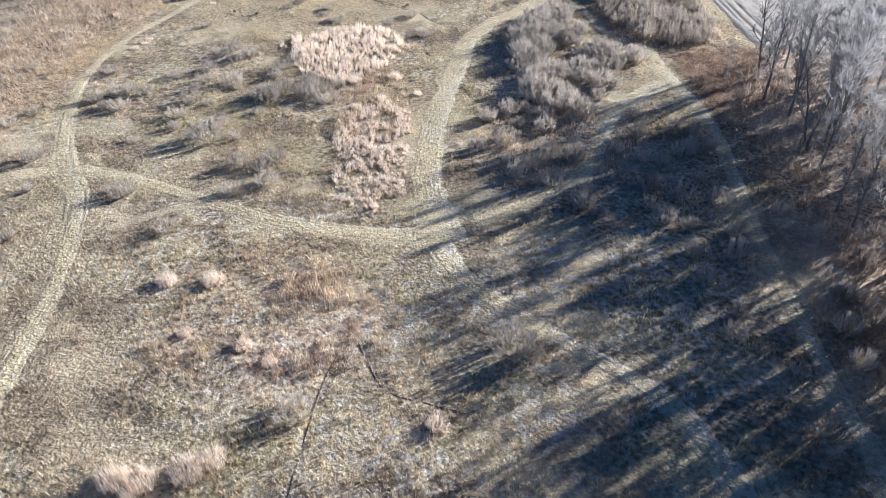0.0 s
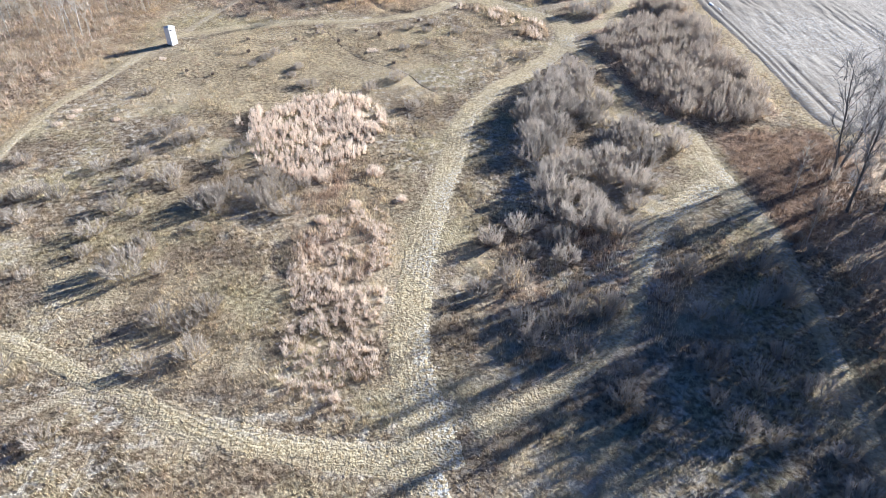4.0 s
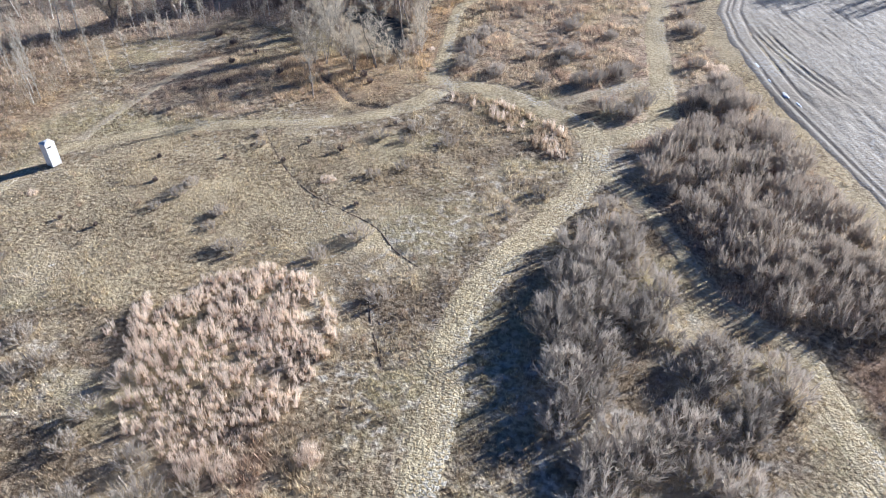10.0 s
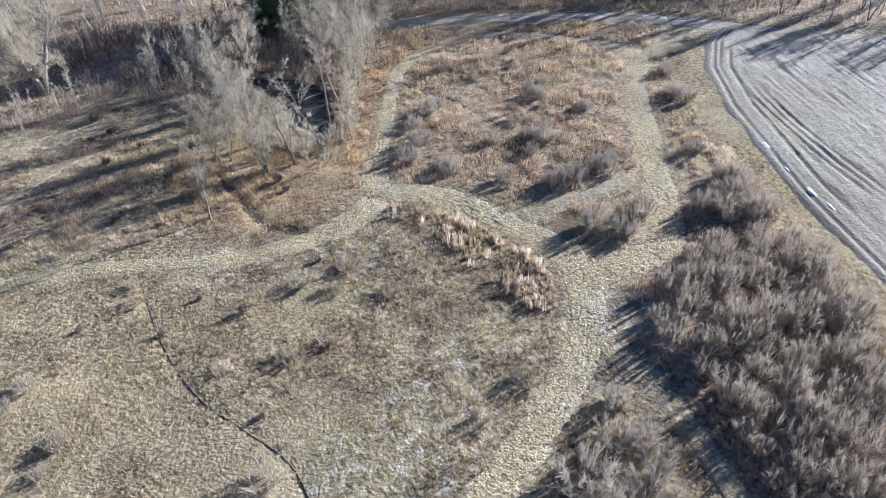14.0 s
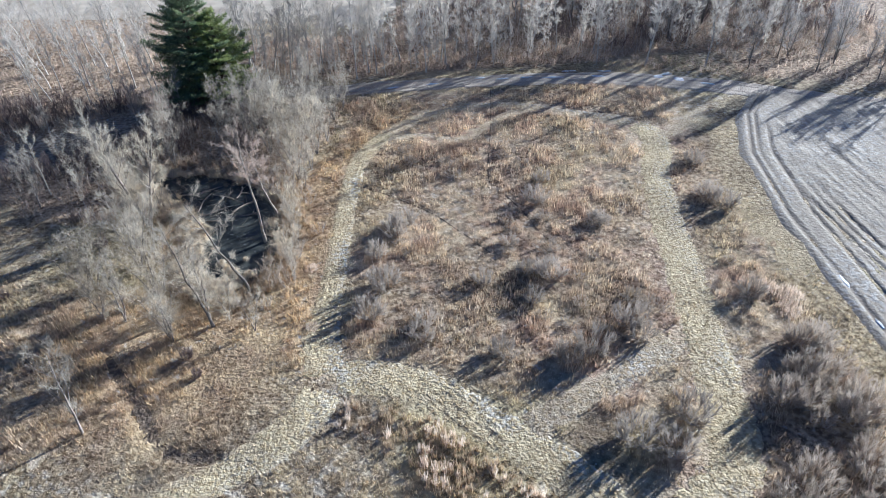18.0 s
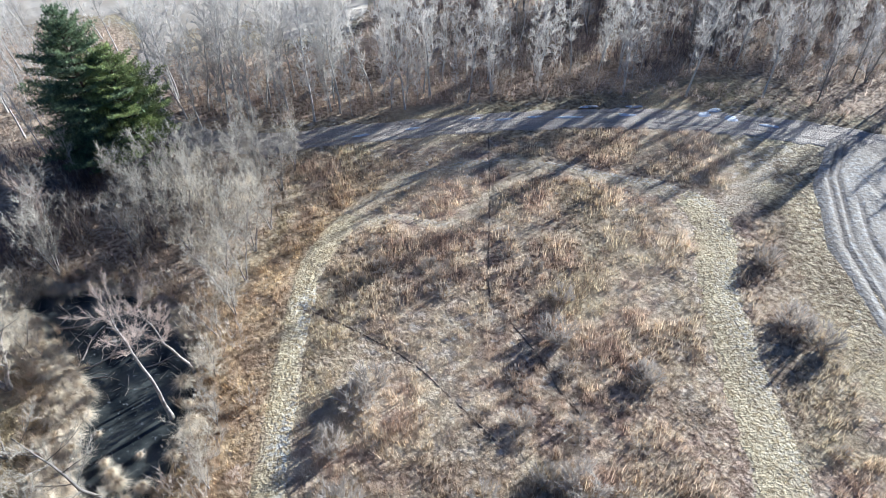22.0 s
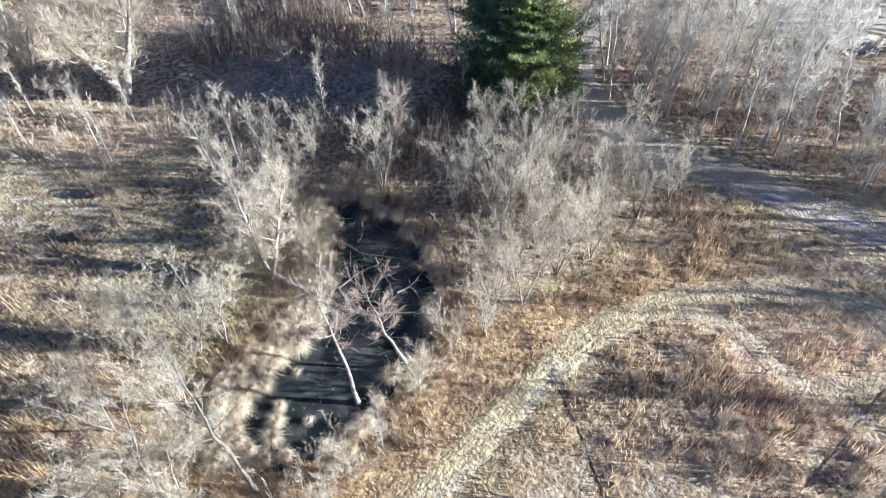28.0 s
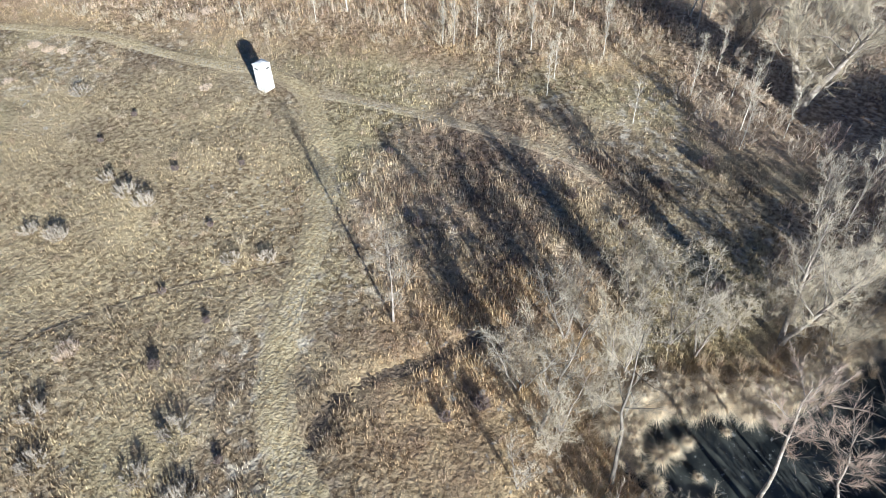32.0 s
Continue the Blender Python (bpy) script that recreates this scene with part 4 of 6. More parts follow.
thin_birches = Nursery([tree("birch", "thin young birch with pale twigs down to the ground", BIRCH_BARK, TWIG_PALE, 1, 160 + i, height=5.2, girth=0.03, reach=1.0, first=0.1, limbs=18, rise=56, crook=0.06, per_limb=4, per_branch=7, twig=0.4, lean=(0.06 * (i - 1), -0.04), twig_width=0.03, spray=0.5) for i in range(3)], "young birches along the gravel road", 15)
pts = spread_points(rng, -4, 137.4, 50, 142.5, 2.1)
for x, y in pts[clear(pts, 0.9)]:
    if wooded(x, y) > 0.4:
        thin_birches.plant(x, y, thin_birches.rng.uniform(0.6, 1.1))

# ---------------------------------------------------------------- the grey wood by the south-east track
greys = Nursery([tree("ash_tree", "bare grey tree with a dense haze of ascending twigs", GREY_BARK, TWIG_GREY, 1 if i < 3 else 2, 200 + i, height=7.6, girth=0.085, reach=2.2, first=0.16, limbs=24 if i < 3 else 15, rise=54, crook=0.05, per_limb=7, per_branch=7, twig=0.6, twig_width=0.036, spray=0.5) for i in range(5)], "trees of the grey wood", 5)
taken = {(round(o.matrix_basis.translation.x, 2), round(o.matrix_basis.translation.y, 2)) for o in bpy.data.objects if o.name.startswith("birch")}
for x, y in belt:
    if (round(x, 2), round(y, 2)) not in taken and not 12 < x < 22 and (y > 150 or (x > 22 and greys.rng.random() < 0.12)):
        greys.plant(x, y, greys.rng.uniform(0.8, 1.15))
pts = np.vstack([spread_points(rng, 22.0, 6, 47, 68, 2.6)])
keep = clear(pts, 0.8) & (wooded(pts[:, 0], pts[:, 1]) > 0.6)
for x, y in pts[keep]:
    if (x < 42 or y > 50) and greys.rng.random() < (1.0 if y < 32 else 0.6 if y < 44 else 0.72):
        greys.plant(x, y, greys.rng.uniform(1.0, 1.3) * (1.0 if y > 43 else 0.9 if y > 28 else 0.85))
pts = spread_points(rng, 41, 112, 66, 136, 3.2)
keep = (pts[:, 1] > 133.4 - 0.42 * np.maximum(0, pts[:, 0] - 40)) & (at(D_ROAD, pts[:, 0], pts[:, 1]) > 1.0)
for x, y in pts[keep]:
    greys.plant(x, y, greys.rng.uniform(0.55, 0.8))

# ---------------------------------------------------------------- trees round the pond
pondside = Nursery([tree("alder", "small bare many-stemmed tree with grey twigs", DEAD_BARK, TWIG_POND, 2 + i % 2, 300 + i, height=5.4, girth=0.055, reach=1.7, first=0.18, limbs=12, rise=48, crook=0.07, per_limb=8, per_branch=8, twig=0.36, twig_width=0.018, wander=0.2, spray=0.6) for i in range(4)], "small trees round the pond", 6)
for x, y, size in [(-3.7, 106.1, 0.8), (-8.3, 110.9, 0.85), (-7.7, 111.9, 0.85), (-8.3, 123.4, 1.0), (-4.9, 128.2, 0.85), (-14.5, 121.1, 0.85), (-16.6, 119.2, 0.8), (-1.3, 124.0, 1.0), (-1.4, 128.0, 0.9), (0.5, 124.3, 0.95), (1.2, 130.1, 0.85), (0.8, 122.0, 0.8), (-2.9, 125.2, 1.0), (-10.7, 109.9, 0.8), (-8.3, 106.4, 0.85), (-6.6, 108.8, 0.8), (-5.4, 104.4, 0.7), (-1.1, 104.4, 0.5), (-12.7, 122.9, 0.75), (-10.4, 117.8, 0.8), (2.4, 127.6, 0.75), (0.9, 119.8, 0.75), (-4.2, 124.4, 0.8), (0.6, 117.4, 0.5), (1.0, 112.0, 0.5), (0.9, 109.0, 0.45), (1.8, 121.0, 0.8), (2.2, 123.4, 0.8), (3.0, 125.2, 0.75), (1.4, 118.6, 0.6), (-0.6, 130.2, 0.8), (3.6, 129.0, 0.8), (0.0, 127.4, 0.9), (-2.4, 129.6, 0.9), (2.0, 131.4, 0.8), (4.4, 131.0, 0.7)]:
    pondside.plant(x, y, size)
sallows = Nursery([tree("sallow", "bushy bare sallow with pale straw-grey twigs beside the pond", DEAD_BARK, TWIG_TAN, 3, 320 + i, height=4.4, girth=0.045, reach=1.8, first=0.1, limbs=12, rise=42, crook=0.10, per_limb=8, per_branch=10, twig=0.36, twig_width=0.018, wander=0.22, spray=0.6) for i in range(3)], "sallows beside the pond", 11)
for x, y, size in [(-5.6, 104.6, 0.9), (-7.0, 108.3, 0.9), (-9.4, 106.6, 0.75), (-4.4, 107.4, 0.75), (-10.9, 109.4, 0.9), (-10.2, 117.2, 0.8), (-2.6, 105.6, 0.7), (0.2, 121.5, 0.85), (-0.9, 126.2, 1.0), (1.6, 125.6, 0.8), (0.7, 114.8, 0.6), (0.5, 110.4, 0.55), (-11.6, 120.4, 0.85), (-8.8, 113.4, 0.6), (-9.8, 115.2, 0.65), (-8.4, 117.8, 0.6)]:
    sallows.plant(x, y, size)
lone = tree("ash_tree", "lone bare tree with a pale trunk and a round crown", DEAD_BARK, TWIG_POND, 1, 330, pick=True, height=5.0, girth=0.055, reach=1.9, first=0.14, limbs=13, rise=50, crook=0.06, per_limb=8, per_branch=11, twig=0.36, twig_width=0.015, spray=0.55)
lone.matrix_basis = pose(-8.6, 98.7, 0.0, 0, 0, 40)
straw = tree("willow_tree", "bare willow with dense straw-coloured twigs at the pond", DEAD_BARK, TWIG_TAN, 2, 340, pick=True, height=6.4, girth=0.12, reach=2.2, first=0.12, limbs=20, rise=52, crook=0.05, per_limb=10, per_branch=14, twig=0.38, twig_width=0.013, spray=0.55)
straw.matrix_basis = pose(-8.7, 115.7, -0.1, 0, 0, 10)
pinkish = tree("aspen", "slender sapling with pinkish-tan twigs", DEAD_BARK, TWIG_PINK, 1, 345, height=3.2, girth=0.06, reach=1.2, first=0.2, limbs=18, rise=55, per_limb=7, per_branch=10)
pinkish.matrix_basis = pose(-12.3, 130.6, 0, 0, 0, 0)
copy_thing(pinkish, pose(-9.6, 126.2, 0, 4, 0, 70) @ Matrix.Diagonal((1.25, 1.25, 1.25, 1)))
dead = tree("dead_tree", "dead leaning tree with bleached pinkish branches at the pond's edge", DEAD_BARK, TWIG_PINK, 1, 350, pick=True, height=7.5, girth=0.095, reach=1.7, first=0.58, limbs=15, rise=22, crook=0.05, per_limb=8, per_branch=16, twig=0.33, twig_width=0.012)
dead.matrix_basis = pose(-1.1, 113.0, -0.2, 3, -3, 0)
crooked = tree("dead_tree", "crooked dead tree leaning over the ice", DEAD_BARK, TWIG_PINK, 1, 352, pick=True, height=5.4, girth=0.075, reach=1.5, first=0.5, limbs=13, rise=20, crook=0.14, per_limb=8, per_branch=16, twig=0.33, twig_width=0.012, lean=(-0.18, -0.1))
crooked.matrix_basis = pose(-0.4, 115.5, -0.2, 0, 0, 20)
snag = tree("dead_tree", "bleached leaning tree with a few twisted limbs", GREY_BARK, TWIG_POND, 1, 354, pick=True, height=6.0, girth=0.09, reach=1.9, first=0.35, limbs=12, rise=30, crook=0.12, per_limb=8, per_branch=22, twig=0.3, twig_width=0.010, lean=(-0.4, 0.1))
snag.matrix_basis = pose(-1.6, 107.9, -0.05, 0, 0, 0)
copy_thing(snag, pose(-3.4, 105.2, 0, 0, 0, -35) @ Matrix.Diagonal((0.9, 0.9, 0.9, 1)))
old_willow = tree("old_willow", "old spreading tree with thick pale split limbs", DEAD_BARK, TWIG_TAN, 3, 360, pick=True, height=6.6, girth=0.30, reach=3.6, first=0.25, limbs=13, rise=24, crook=0.10, per_limb=16, per_branch=30, twig=0.5, twig_width=0.014, wander=0.3)
old_willow.matrix_basis = pose(-26.8, 121.0, 0, 0, 0, 25)
copy_thing(old_willow, pose(-33.0, 118.6, 0, 0, 0, 160) @ Matrix.Diagonal((0.7, 0.7, 0.75, 1)))
saplings = Nursery([tree("sapling", "thin bare sapling with a pale stem", BIRCH_BARK, TWIG_POND, 1, 370 + i, height=5.0, girth=0.036, reach=0.8, first=0.25, limbs=16, rise=52, per_limb=5, per_branch=9, twig=0.35) for i in range(3)], "saplings at the wood's edge", 8)
for x, y, size in [(-16.3, 120.7, 1.0), (-14.5, 125.9, 0.9), (-17.3, 126.3, 0.8), (-12.7, 131.5, 0.8), (-33.1, 98.7, 0.9), (-32.8, 99.5, 0.9), (-28.8, 102.7, 0.6), (-34.2, 101.0, 0.9), (-27.0, 105.8, 0.7), (-36.0, 95.7, 0.9), (-32.4, 109.7, 0.8), (-22.5, 116.7, 0.7), (-29.1, 106.3, 0.6), (-32.5, 104.8, 0.8), (-24.5, 110.9, 0.6), (-24.3, 117.1, 0.9), (-35.5, 89.2, 0.8), (-20.4, 133.5, 1.0), (-16.0, 134.2, 0.9), (-2.2, 131.4, 0.7), (-9.0, 131.9, 0.8), (23.4, 51.0, 0.7), (24.8, 56.4, 0.8), (-34.8, 84.0, 0.6)]:
    saplings.plant(x, y, size)
pts = spread_points(rng, -56, 92, -35, 132, 3.3)
for x, y in pts[clear(pts, 1.0)]:
    if wooded(x, y) > 0.3:
        (saplings if saplings.rng.random() < 0.75 else leaning).plant(x, y, saplings.rng.uniform(0.6, 0.95))
pts = spread_points(rng, -30, 110, -10, 134, 3.6)
for x, y in pts[clear(pts, 1.0)]:
    if wooded(x, y) > 0.6 and math.hypot(x + 15, y - 127) > 8:
        saplings.plant(x, y, saplings.rng.uniform(0.45, 0.85))


# ---------------------------------------------------------------- evergreens beside the road
def pine(height, reach, seed, label, needle_mat):
    """A pine of loose tiers: each bough carries flat, upswept sprays of needles with gaps of shade between."""
    rng = np.random.default_rng(seed)
    top = tagged(new("pine_tree"), label, "tree")
    s = np.linspace(0, 1, 9)
    stem = np.column_stack([0.08 * np.sin(s * 3), 0.06 * np.cos(s * 4), s * height])
    part("trunk", mesh_of("trunk", *tubes(stem[:-1], stem[1:], 0.17 * (1.03 - s[:-1]), 0.17 * (1.03 - s[1:]), 8), PINE_BARK, True), top)
    p0, p1, tufts_at, tuft_way = [], [], [], []
    z = 0.6
    while z < height - 0.2:
        prof = min(1.0, ((1 - z / height) * 1.75) ** 0.75) * (0.86 + 0.12 * math.sin(z * 2.3 + seed))
        count = 10 if z < height * 0.8 else 6
        spin = rng.uniform(0, 6.28)
        for k in range(count):
            if rng.random() < 0.10:
                continue
            a = spin + 6.283 * (k + rng.uniform(-0.3, 0.3)) / count
            ln = reach * prof * rng.uniform(0.62, 1.18) + 0.15
            e = radians(2 + 45 * (z / height) ** 2 + rng.uniform(-8, 8))
            d = np.array([math.cos(a) * math.cos(e), math.sin(a) * math.cos(e), math.sin(e)])
            flat = np.array([-math.sin(a), math.cos(a), 0])
            o = np.array([0, 0, z + rng.uniform(-0.15, 0.15)])
            p0.append(o), p1.append(o + d * ln)
            for q in np.arange(0.28, 1.0, 0.24 / ln):
                at_bough = o + d * ln * q + [0, 0, 0.12 * q * q * ln]
                for way in (-1, 1):
                    twig = ln * 0.34 * (1.15 - q) * rng.uniform(0.6, 1.2) + 0.14
                    w = unit(d * 0.75 + flat * way + [0, 0, rng.uniform(0.0, 0.25)])
                    n = max(2, int(twig / 0.11))
                    tufts_at.append(at_bough + w * twig * np.linspace(0.3, 1, n)[:, None] + rng.normal(0, 0.03, (n, 3)))
                    tuft_way.append(np.tile(w, (n, 1)))
            n = max(3, int(ln / 0.14))
            tufts_at.append(o + d * ln * np.linspace(0.35, 1.02, n)[:, None] + np.outer(np.linspace(0.35, 1.02, n) ** 2, [0, 0, 0.12 * ln]))
            tuft_way.append(np.tile(d, (n, 1)))
        z += 0.52 if z < height * 0.75 else 0.4
    p0, p1, c, w = np.array(p0), np.array(p1), np.concatenate(tufts_at), np.concatenate(tuft_way)
    part("branchwork", mesh_of("branchwork", *tubes(p0, p1, np.full(len(p0), 0.03), np.full(len(p0), 0.008), 4), PINE_BARK, True), top)["kind"] = "stuff"
    n, k = len(c), 11
    dirs = unit(rng.normal(0, 0.55, (n, k, 3)) + w[:, None, :] * 0.7 + [0, 0, 0.3])
    side = unit(np.cross(dirs, rng.normal(size=dirs.shape))) * 0.032
    ln = rng.uniform(0.12, 0.24, (n, k, 1))
    c = c[:, None, :]
    v = np.concatenate([c, c + dirs * ln * 0.4 + side, c + dirs * ln], 1).reshape(-1, 3)
    i = np.arange(k)[None, :]
    b = (np.arange(n) * (1 + 2 * k))[:, None]
    part("needles", mesh_of("needles", v, np.stack([b + 0 * i, b + 1 + i, b + 1 + k + i], 2).reshape(-1, 3), needle_mat), top)["kind"] = "stuff"
    return top


pine(10.2, 3.5, 11, "tall dark green pine beside the gravel road", NEEDLES).matrix_basis = pose(-7.7, 134.6, 0, 0, 0, 0)
pine(7.9, 3.0, 12, "smaller lighter green pine beside the tall one", FRESH_NEEDLES).matrix_basis = pose(-5.6, 134.2, 0, 0, 0, 60)


# ---------------------------------------------------------------- shrubs
def shrub_arrays(rng, width, height, stems=38, per=40, fine=0.022):
    """A fan of thin rods that part near the ground, each tipped with fine upright twigs."""
    a = rng.uniform(0, 2 * np.pi, stems)
    r = width * 0.22 * np.sqrt(rng.uniform(0, 1, stems))
    base = np.column_stack([r * np.cos(a), r * np.sin(a), np.full(stems, -0.05)])
    b = a + rng.normal(0, 0.35, stems)
    q = np.sqrt(rng.uniform(0.02, 1, stems)) * width * 0.46
    h = height * (0.45 + 0.5 * (1 - (q / (width * 0.5)) ** 2)) * rng.uniform(0.65, 1.1, stems)
    tip = np.column_stack([q * np.cos(b), q * np.sin(b), h])
    mid = base * 0.55 + tip * 0.45 + np.column_stack([0.06 * np.cos(b) * width, 0.06 * np.sin(b) * width, 0 * b])
    sv, sf = tubes(np.vstack([base, mid]), np.vstack([mid, tip]), np.repeat([0.008, 0.005], stems), np.repeat([0.005, 0.0015], stems), 3)
    t = rng.uniform(0.15, 1.0, (stems, per, 1)) ** 0.8
    org = np.where(t < 0.5, base[:, None] * (1 - 2 * t) + mid[:, None] * 2 * t, mid[:, None] * (2 - 2 * t) + tip[:, None] * (2 * t - 1))
    d = unit(unit(tip - base)[:, None, :] * 0.8 + rng.normal(0, 0.36, org.shape) + [0, 0, 0.3])
    end = org + d * rng.uniform(0.16, 0.42, t.shape) * height
    tw = slivers(rng, org.reshape(-1, 3), end.reshape(-1, 3), fine)
    return (sv, sf), tw


def shrub(seed, width, height, label, mat, fine=0.025):
    rng = np.random.default_rng(seed)
    top = tagged(new("shrub"), label, "shrub")
    st, tw = shrub_arrays(rng, width, height, fine=fine)
    tagged(part("crown", mesh_of("crown", *stack([st, tw]), mat), top), kind="stuff")
    return top


SHRUB_LABEL = "leafless grey-brown shrub, a dome of fine upright twigs in dead grass"
shrubs = Nursery([shrub(400 + i, 2.5, 1.1, SHRUB_LABEL, SHRUB_TWIG, 0.02) for i in range(5)], "shrubs in the meadow", 9)
dense_shrubs = Nursery([shrub(410 + i, 2.3, 1.35, "dense leafless grey-brown shrub in a thicket", THICKET_TWIG) for i in range(5)], "shrubs of the thicket", 13)
SHRUBS_SOUTH = [(-18.3, 49.8, 1.3), (5, 48, 1.1), (-26.2, 58.6, .9), (-24.6, 62.5, .8), (-30.4, 57.6, .8), (-11.5, 57.5, 1.1), (-15.2, 57.2, 1), (-13.8, 58.4, 1), (-12.4, 46, .9), (-14.8, 45.3, .9), (-13.3, 44.7, .8), (-22, 54.1, .9), (-22.1, 63.8, .8), (-20.4, 69, .8), (-22.4, 41.8, 1), (-14.8, 41.8, .7), (3.7, 25.6, 1.25), (-7.2, 21.6, .9), (19.1, 48.9, 1.1), (19.9, 46.2, 1.1), (7.8, 41.9, 1), (6.8, 44, .9), (5.5, 43, .8), (16.3, 39.8, 1), (-28.8, 55.9, .7)]
SHRUBS_MID = [(-2.9, 77.5, .8), (-5.2, 75.5, .7), (-1.3, 71.4, .7), (-14.9, 63.8, .8), (-14, 65.7, .7), (-10.8, 58.4, 1.1), (-9.6, 56.1, 1.1), (-15, 56.5, 1.2), (-19.8, 65.9, .8), (-11.7, 60.7, .9), (-18.9, 60.6, 1), (-21.4, 67.4, .8), (-18.7, 67, .8), (-16, 83.1, .6), (-12.7, 80.6, .5), (-11.5, 76.8, .6), (6.8, 79.7, .6), (-25.3, 76.1, .6), (-.4, 85.9, .5), (-10.7, 76.6, .6), (-15.3, 84.4, .6), (-12.6, 80.9, .5), (3.1, 89.6, .6), (.6, 92.1, .6), (9.3, 81.9, .6)]
SHRUBS_LOOP = [(7.1, 112.1, .9), (6.1, 107, 1.1), (5.1, 104.8, 1), (7.7, 102.5, .8), (11.8, 106.6, .7), (14.3, 104.5, .7), (15.8, 106.4, 1), (16.4, 100.1, 1.1), (18.9, 101.7, 1), (15, 99.7, .9), (11.7, 100.5, .8), (20.2, 111.1, .8), (17, 114.5, 1), (14.4, 107, .7), (29.2, 111.9, 1), (28.7, 113.2, .9), (28, 98.9, 1), (26.5, 103, .8), (26.5, 97.2, 1), (19.7, 95.3, 1.1), (16.6, 94.4, 1.1), (18.2, 93.6, .9), (8, 103.6, .7), (19.1, 100.6, .8), (13.4, 80.1, .8), (7.8, 113.1, .9), (20.3, 111.5, .6), (18, 116.9, .7), (29.6, 117.6, .8), (14.1, 109.9, .6), (5.8, 110.1, .8)]
SHRUBS_WEST = [(-17.1, 81.5, .5), (-12.9, 79.1, .5), (-11.7, 90.2, .5), (-11.9, 92, .5), (-2.5, 84.8, .6), (-2.2, 90.9, .7), (-.2, 90, .6), (-16.7, 102, .7), (-17.6, 107, .7), (-20.7, 96.8, .6), (-15.6, 109.5, .6), (-4.5, 102.9, .7), (-3.8, 101.5, .6), (-14.8, 99, .7), (-20.5, 101, .6), (-12.4, 104.2, .7), (-18.5, 112, .8), (-11.2, 113.6, .8), (-13.6, 116.8, .9), (-20.6, 114.5, .8)]
dark_shrubs = Nursery([shrub(430 + i, 1.7, 1.5, "small purplish-brown leafless shrub in the meadow", DARK_TWIG) for i in range(3)], "small dark shrubs in the meadow", 12)
for x, y, size in [q for q in SHRUBS_WEST if q[1] < 93]:
    shrubs.plant(x, y, 0.85 * size, wide=1.1)
for x, y, size in [q for q in SHRUBS_WEST if q[1] >= 93] + [(-18.2, 85.0, .4), (-20.5, 79.6, .4), (-23.2, 80.5, .4), (-14.0, 88.4, .4), (-9.4, 87.6, .45), (-7.8, 90.3, .5), (-19.0, 88.6, .35), (-5.2, 88.9, .5), (-1.2, 93.0, .4), (-3.4, 81.2, .4)]:
    dark_shrubs.plant(x, y, size * dark_shrubs.rng.uniform(0.45, 0.7))
pts = spread_points(np.random.default_rng(65), 5, 101, 29, 127, 2.7)
for x, y, size in SHRUBS_LOOP:
    dense_shrubs.plant(x, y, 0.9 * size, wide=1.1)
SHRUBS_LOOP = [(x, y, 0.28 + 0.2 * (i % 5) / 4) for i, (x, y) in enumerate(pts[clear(pts, 0.8) & (vnoise(pts[:, 0], pts[:, 1], 5.0, 77) > 0.15)])]
for spots in (SHRUBS_SOUTH, SHRUBS_MID, SHRUBS_LOOP):
    for x, y, size in spots:
        shrubs.plant(x, y, size * shrubs.rng.uniform(0.92, 1.08), wide=shrubs.rng.uniform(0.9, 1.15) * (1.5 if size < 0.5 else 1))


def inside(p, ring):
    """True for points inside a closed outline."""
    hit, x, y = np.zeros(len(p), bool), p[:, 0], p[:, 1]
    for (ax, ay), (bx, by) in zip(ring, ring[1:] + ring[:1]):
        cross = ((ay > y) != (by > y)) & (x < (bx - ax) * (y - ay) / (by - ay + 1e-12) + ax)
        hit ^= cross
    return hit


pts = spread_points(np.random.default_rng(28), -34, 38, -9, 66, 3.5)
for x, y in pts[clear(pts, 0.7) & (vnoise(pts[:, 0], pts[:, 1], 7.0, 73) > -0.35) & (np.hypot(pts[:, 0] + 9, pts[:, 1] - 67) > 7)]:
    shrubs.plant(x, y, shrubs.rng.uniform(0.5, 0.95))
MID_THICKET = [(7.2, 68.0), (7.6, 65.0), (7.4, 61.8), (8.0, 58.6), (7.8, 55.6), (8.6, 53.4), (11.0, 53.2), (13.4, 54.6), (15.4, 57.6), (17.4, 59.4), (19.2, 62.5), (19.0, 65.5), (16.4, 68.6), (15.0, 71.8), (14.6, 75.4), (14.2, 78.6), (11.6, 77.8), (8.4, 73.0)]
EAST_THICKET = [(16.4, 85.5), (18.2, 81), (18.6, 75), (19.8, 70.5), (21.5, 67.8), (25.0, 66.6), (28.8, 69.0), (29.3, 75), (29.0, 86), (29.0, 97), (27.4, 100), (24.6, 96), (22.9, 91.5), (19.5, 88.4)]
pts = spread_points(np.random.default_rng(21), 2, 52, 19, 81, 1.4)
for x, y in pts[inside(pts, MID_THICKET) & clear(pts, 0.7) & (vnoise(pts[:, 0], pts[:, 1], 3.0, 71) + 0.6 * vnoise(pts[:, 0], pts[:, 1], 1.6, 74) > -0.8 + 0.2 * ease(pts[:, 0], 10.0, 12.0))]:
    dense_shrubs.plant(x, y, shrubs.rng.uniform(0.75, 1.3) if x < 11.0 else shrubs.rng.uniform(0.55, 1.1), wide=1.15)
pts = np.vstack([spread_points(np.random.default_rng(61), 3, 38, 14, 55, 2.0), spread_points(np.random.default_rng(62), 14, 38, 23.5, 56, 2.9), spread_points(np.random.default_rng(63), 16, 20, 24, 38, 2.6)])
pts = pts[clear(pts, 0.6) & (vnoise(pts[:, 0], pts[:, 1], 3.4, 75) + 0.05 * (pts[:, 0] - 10) > -0.15)]
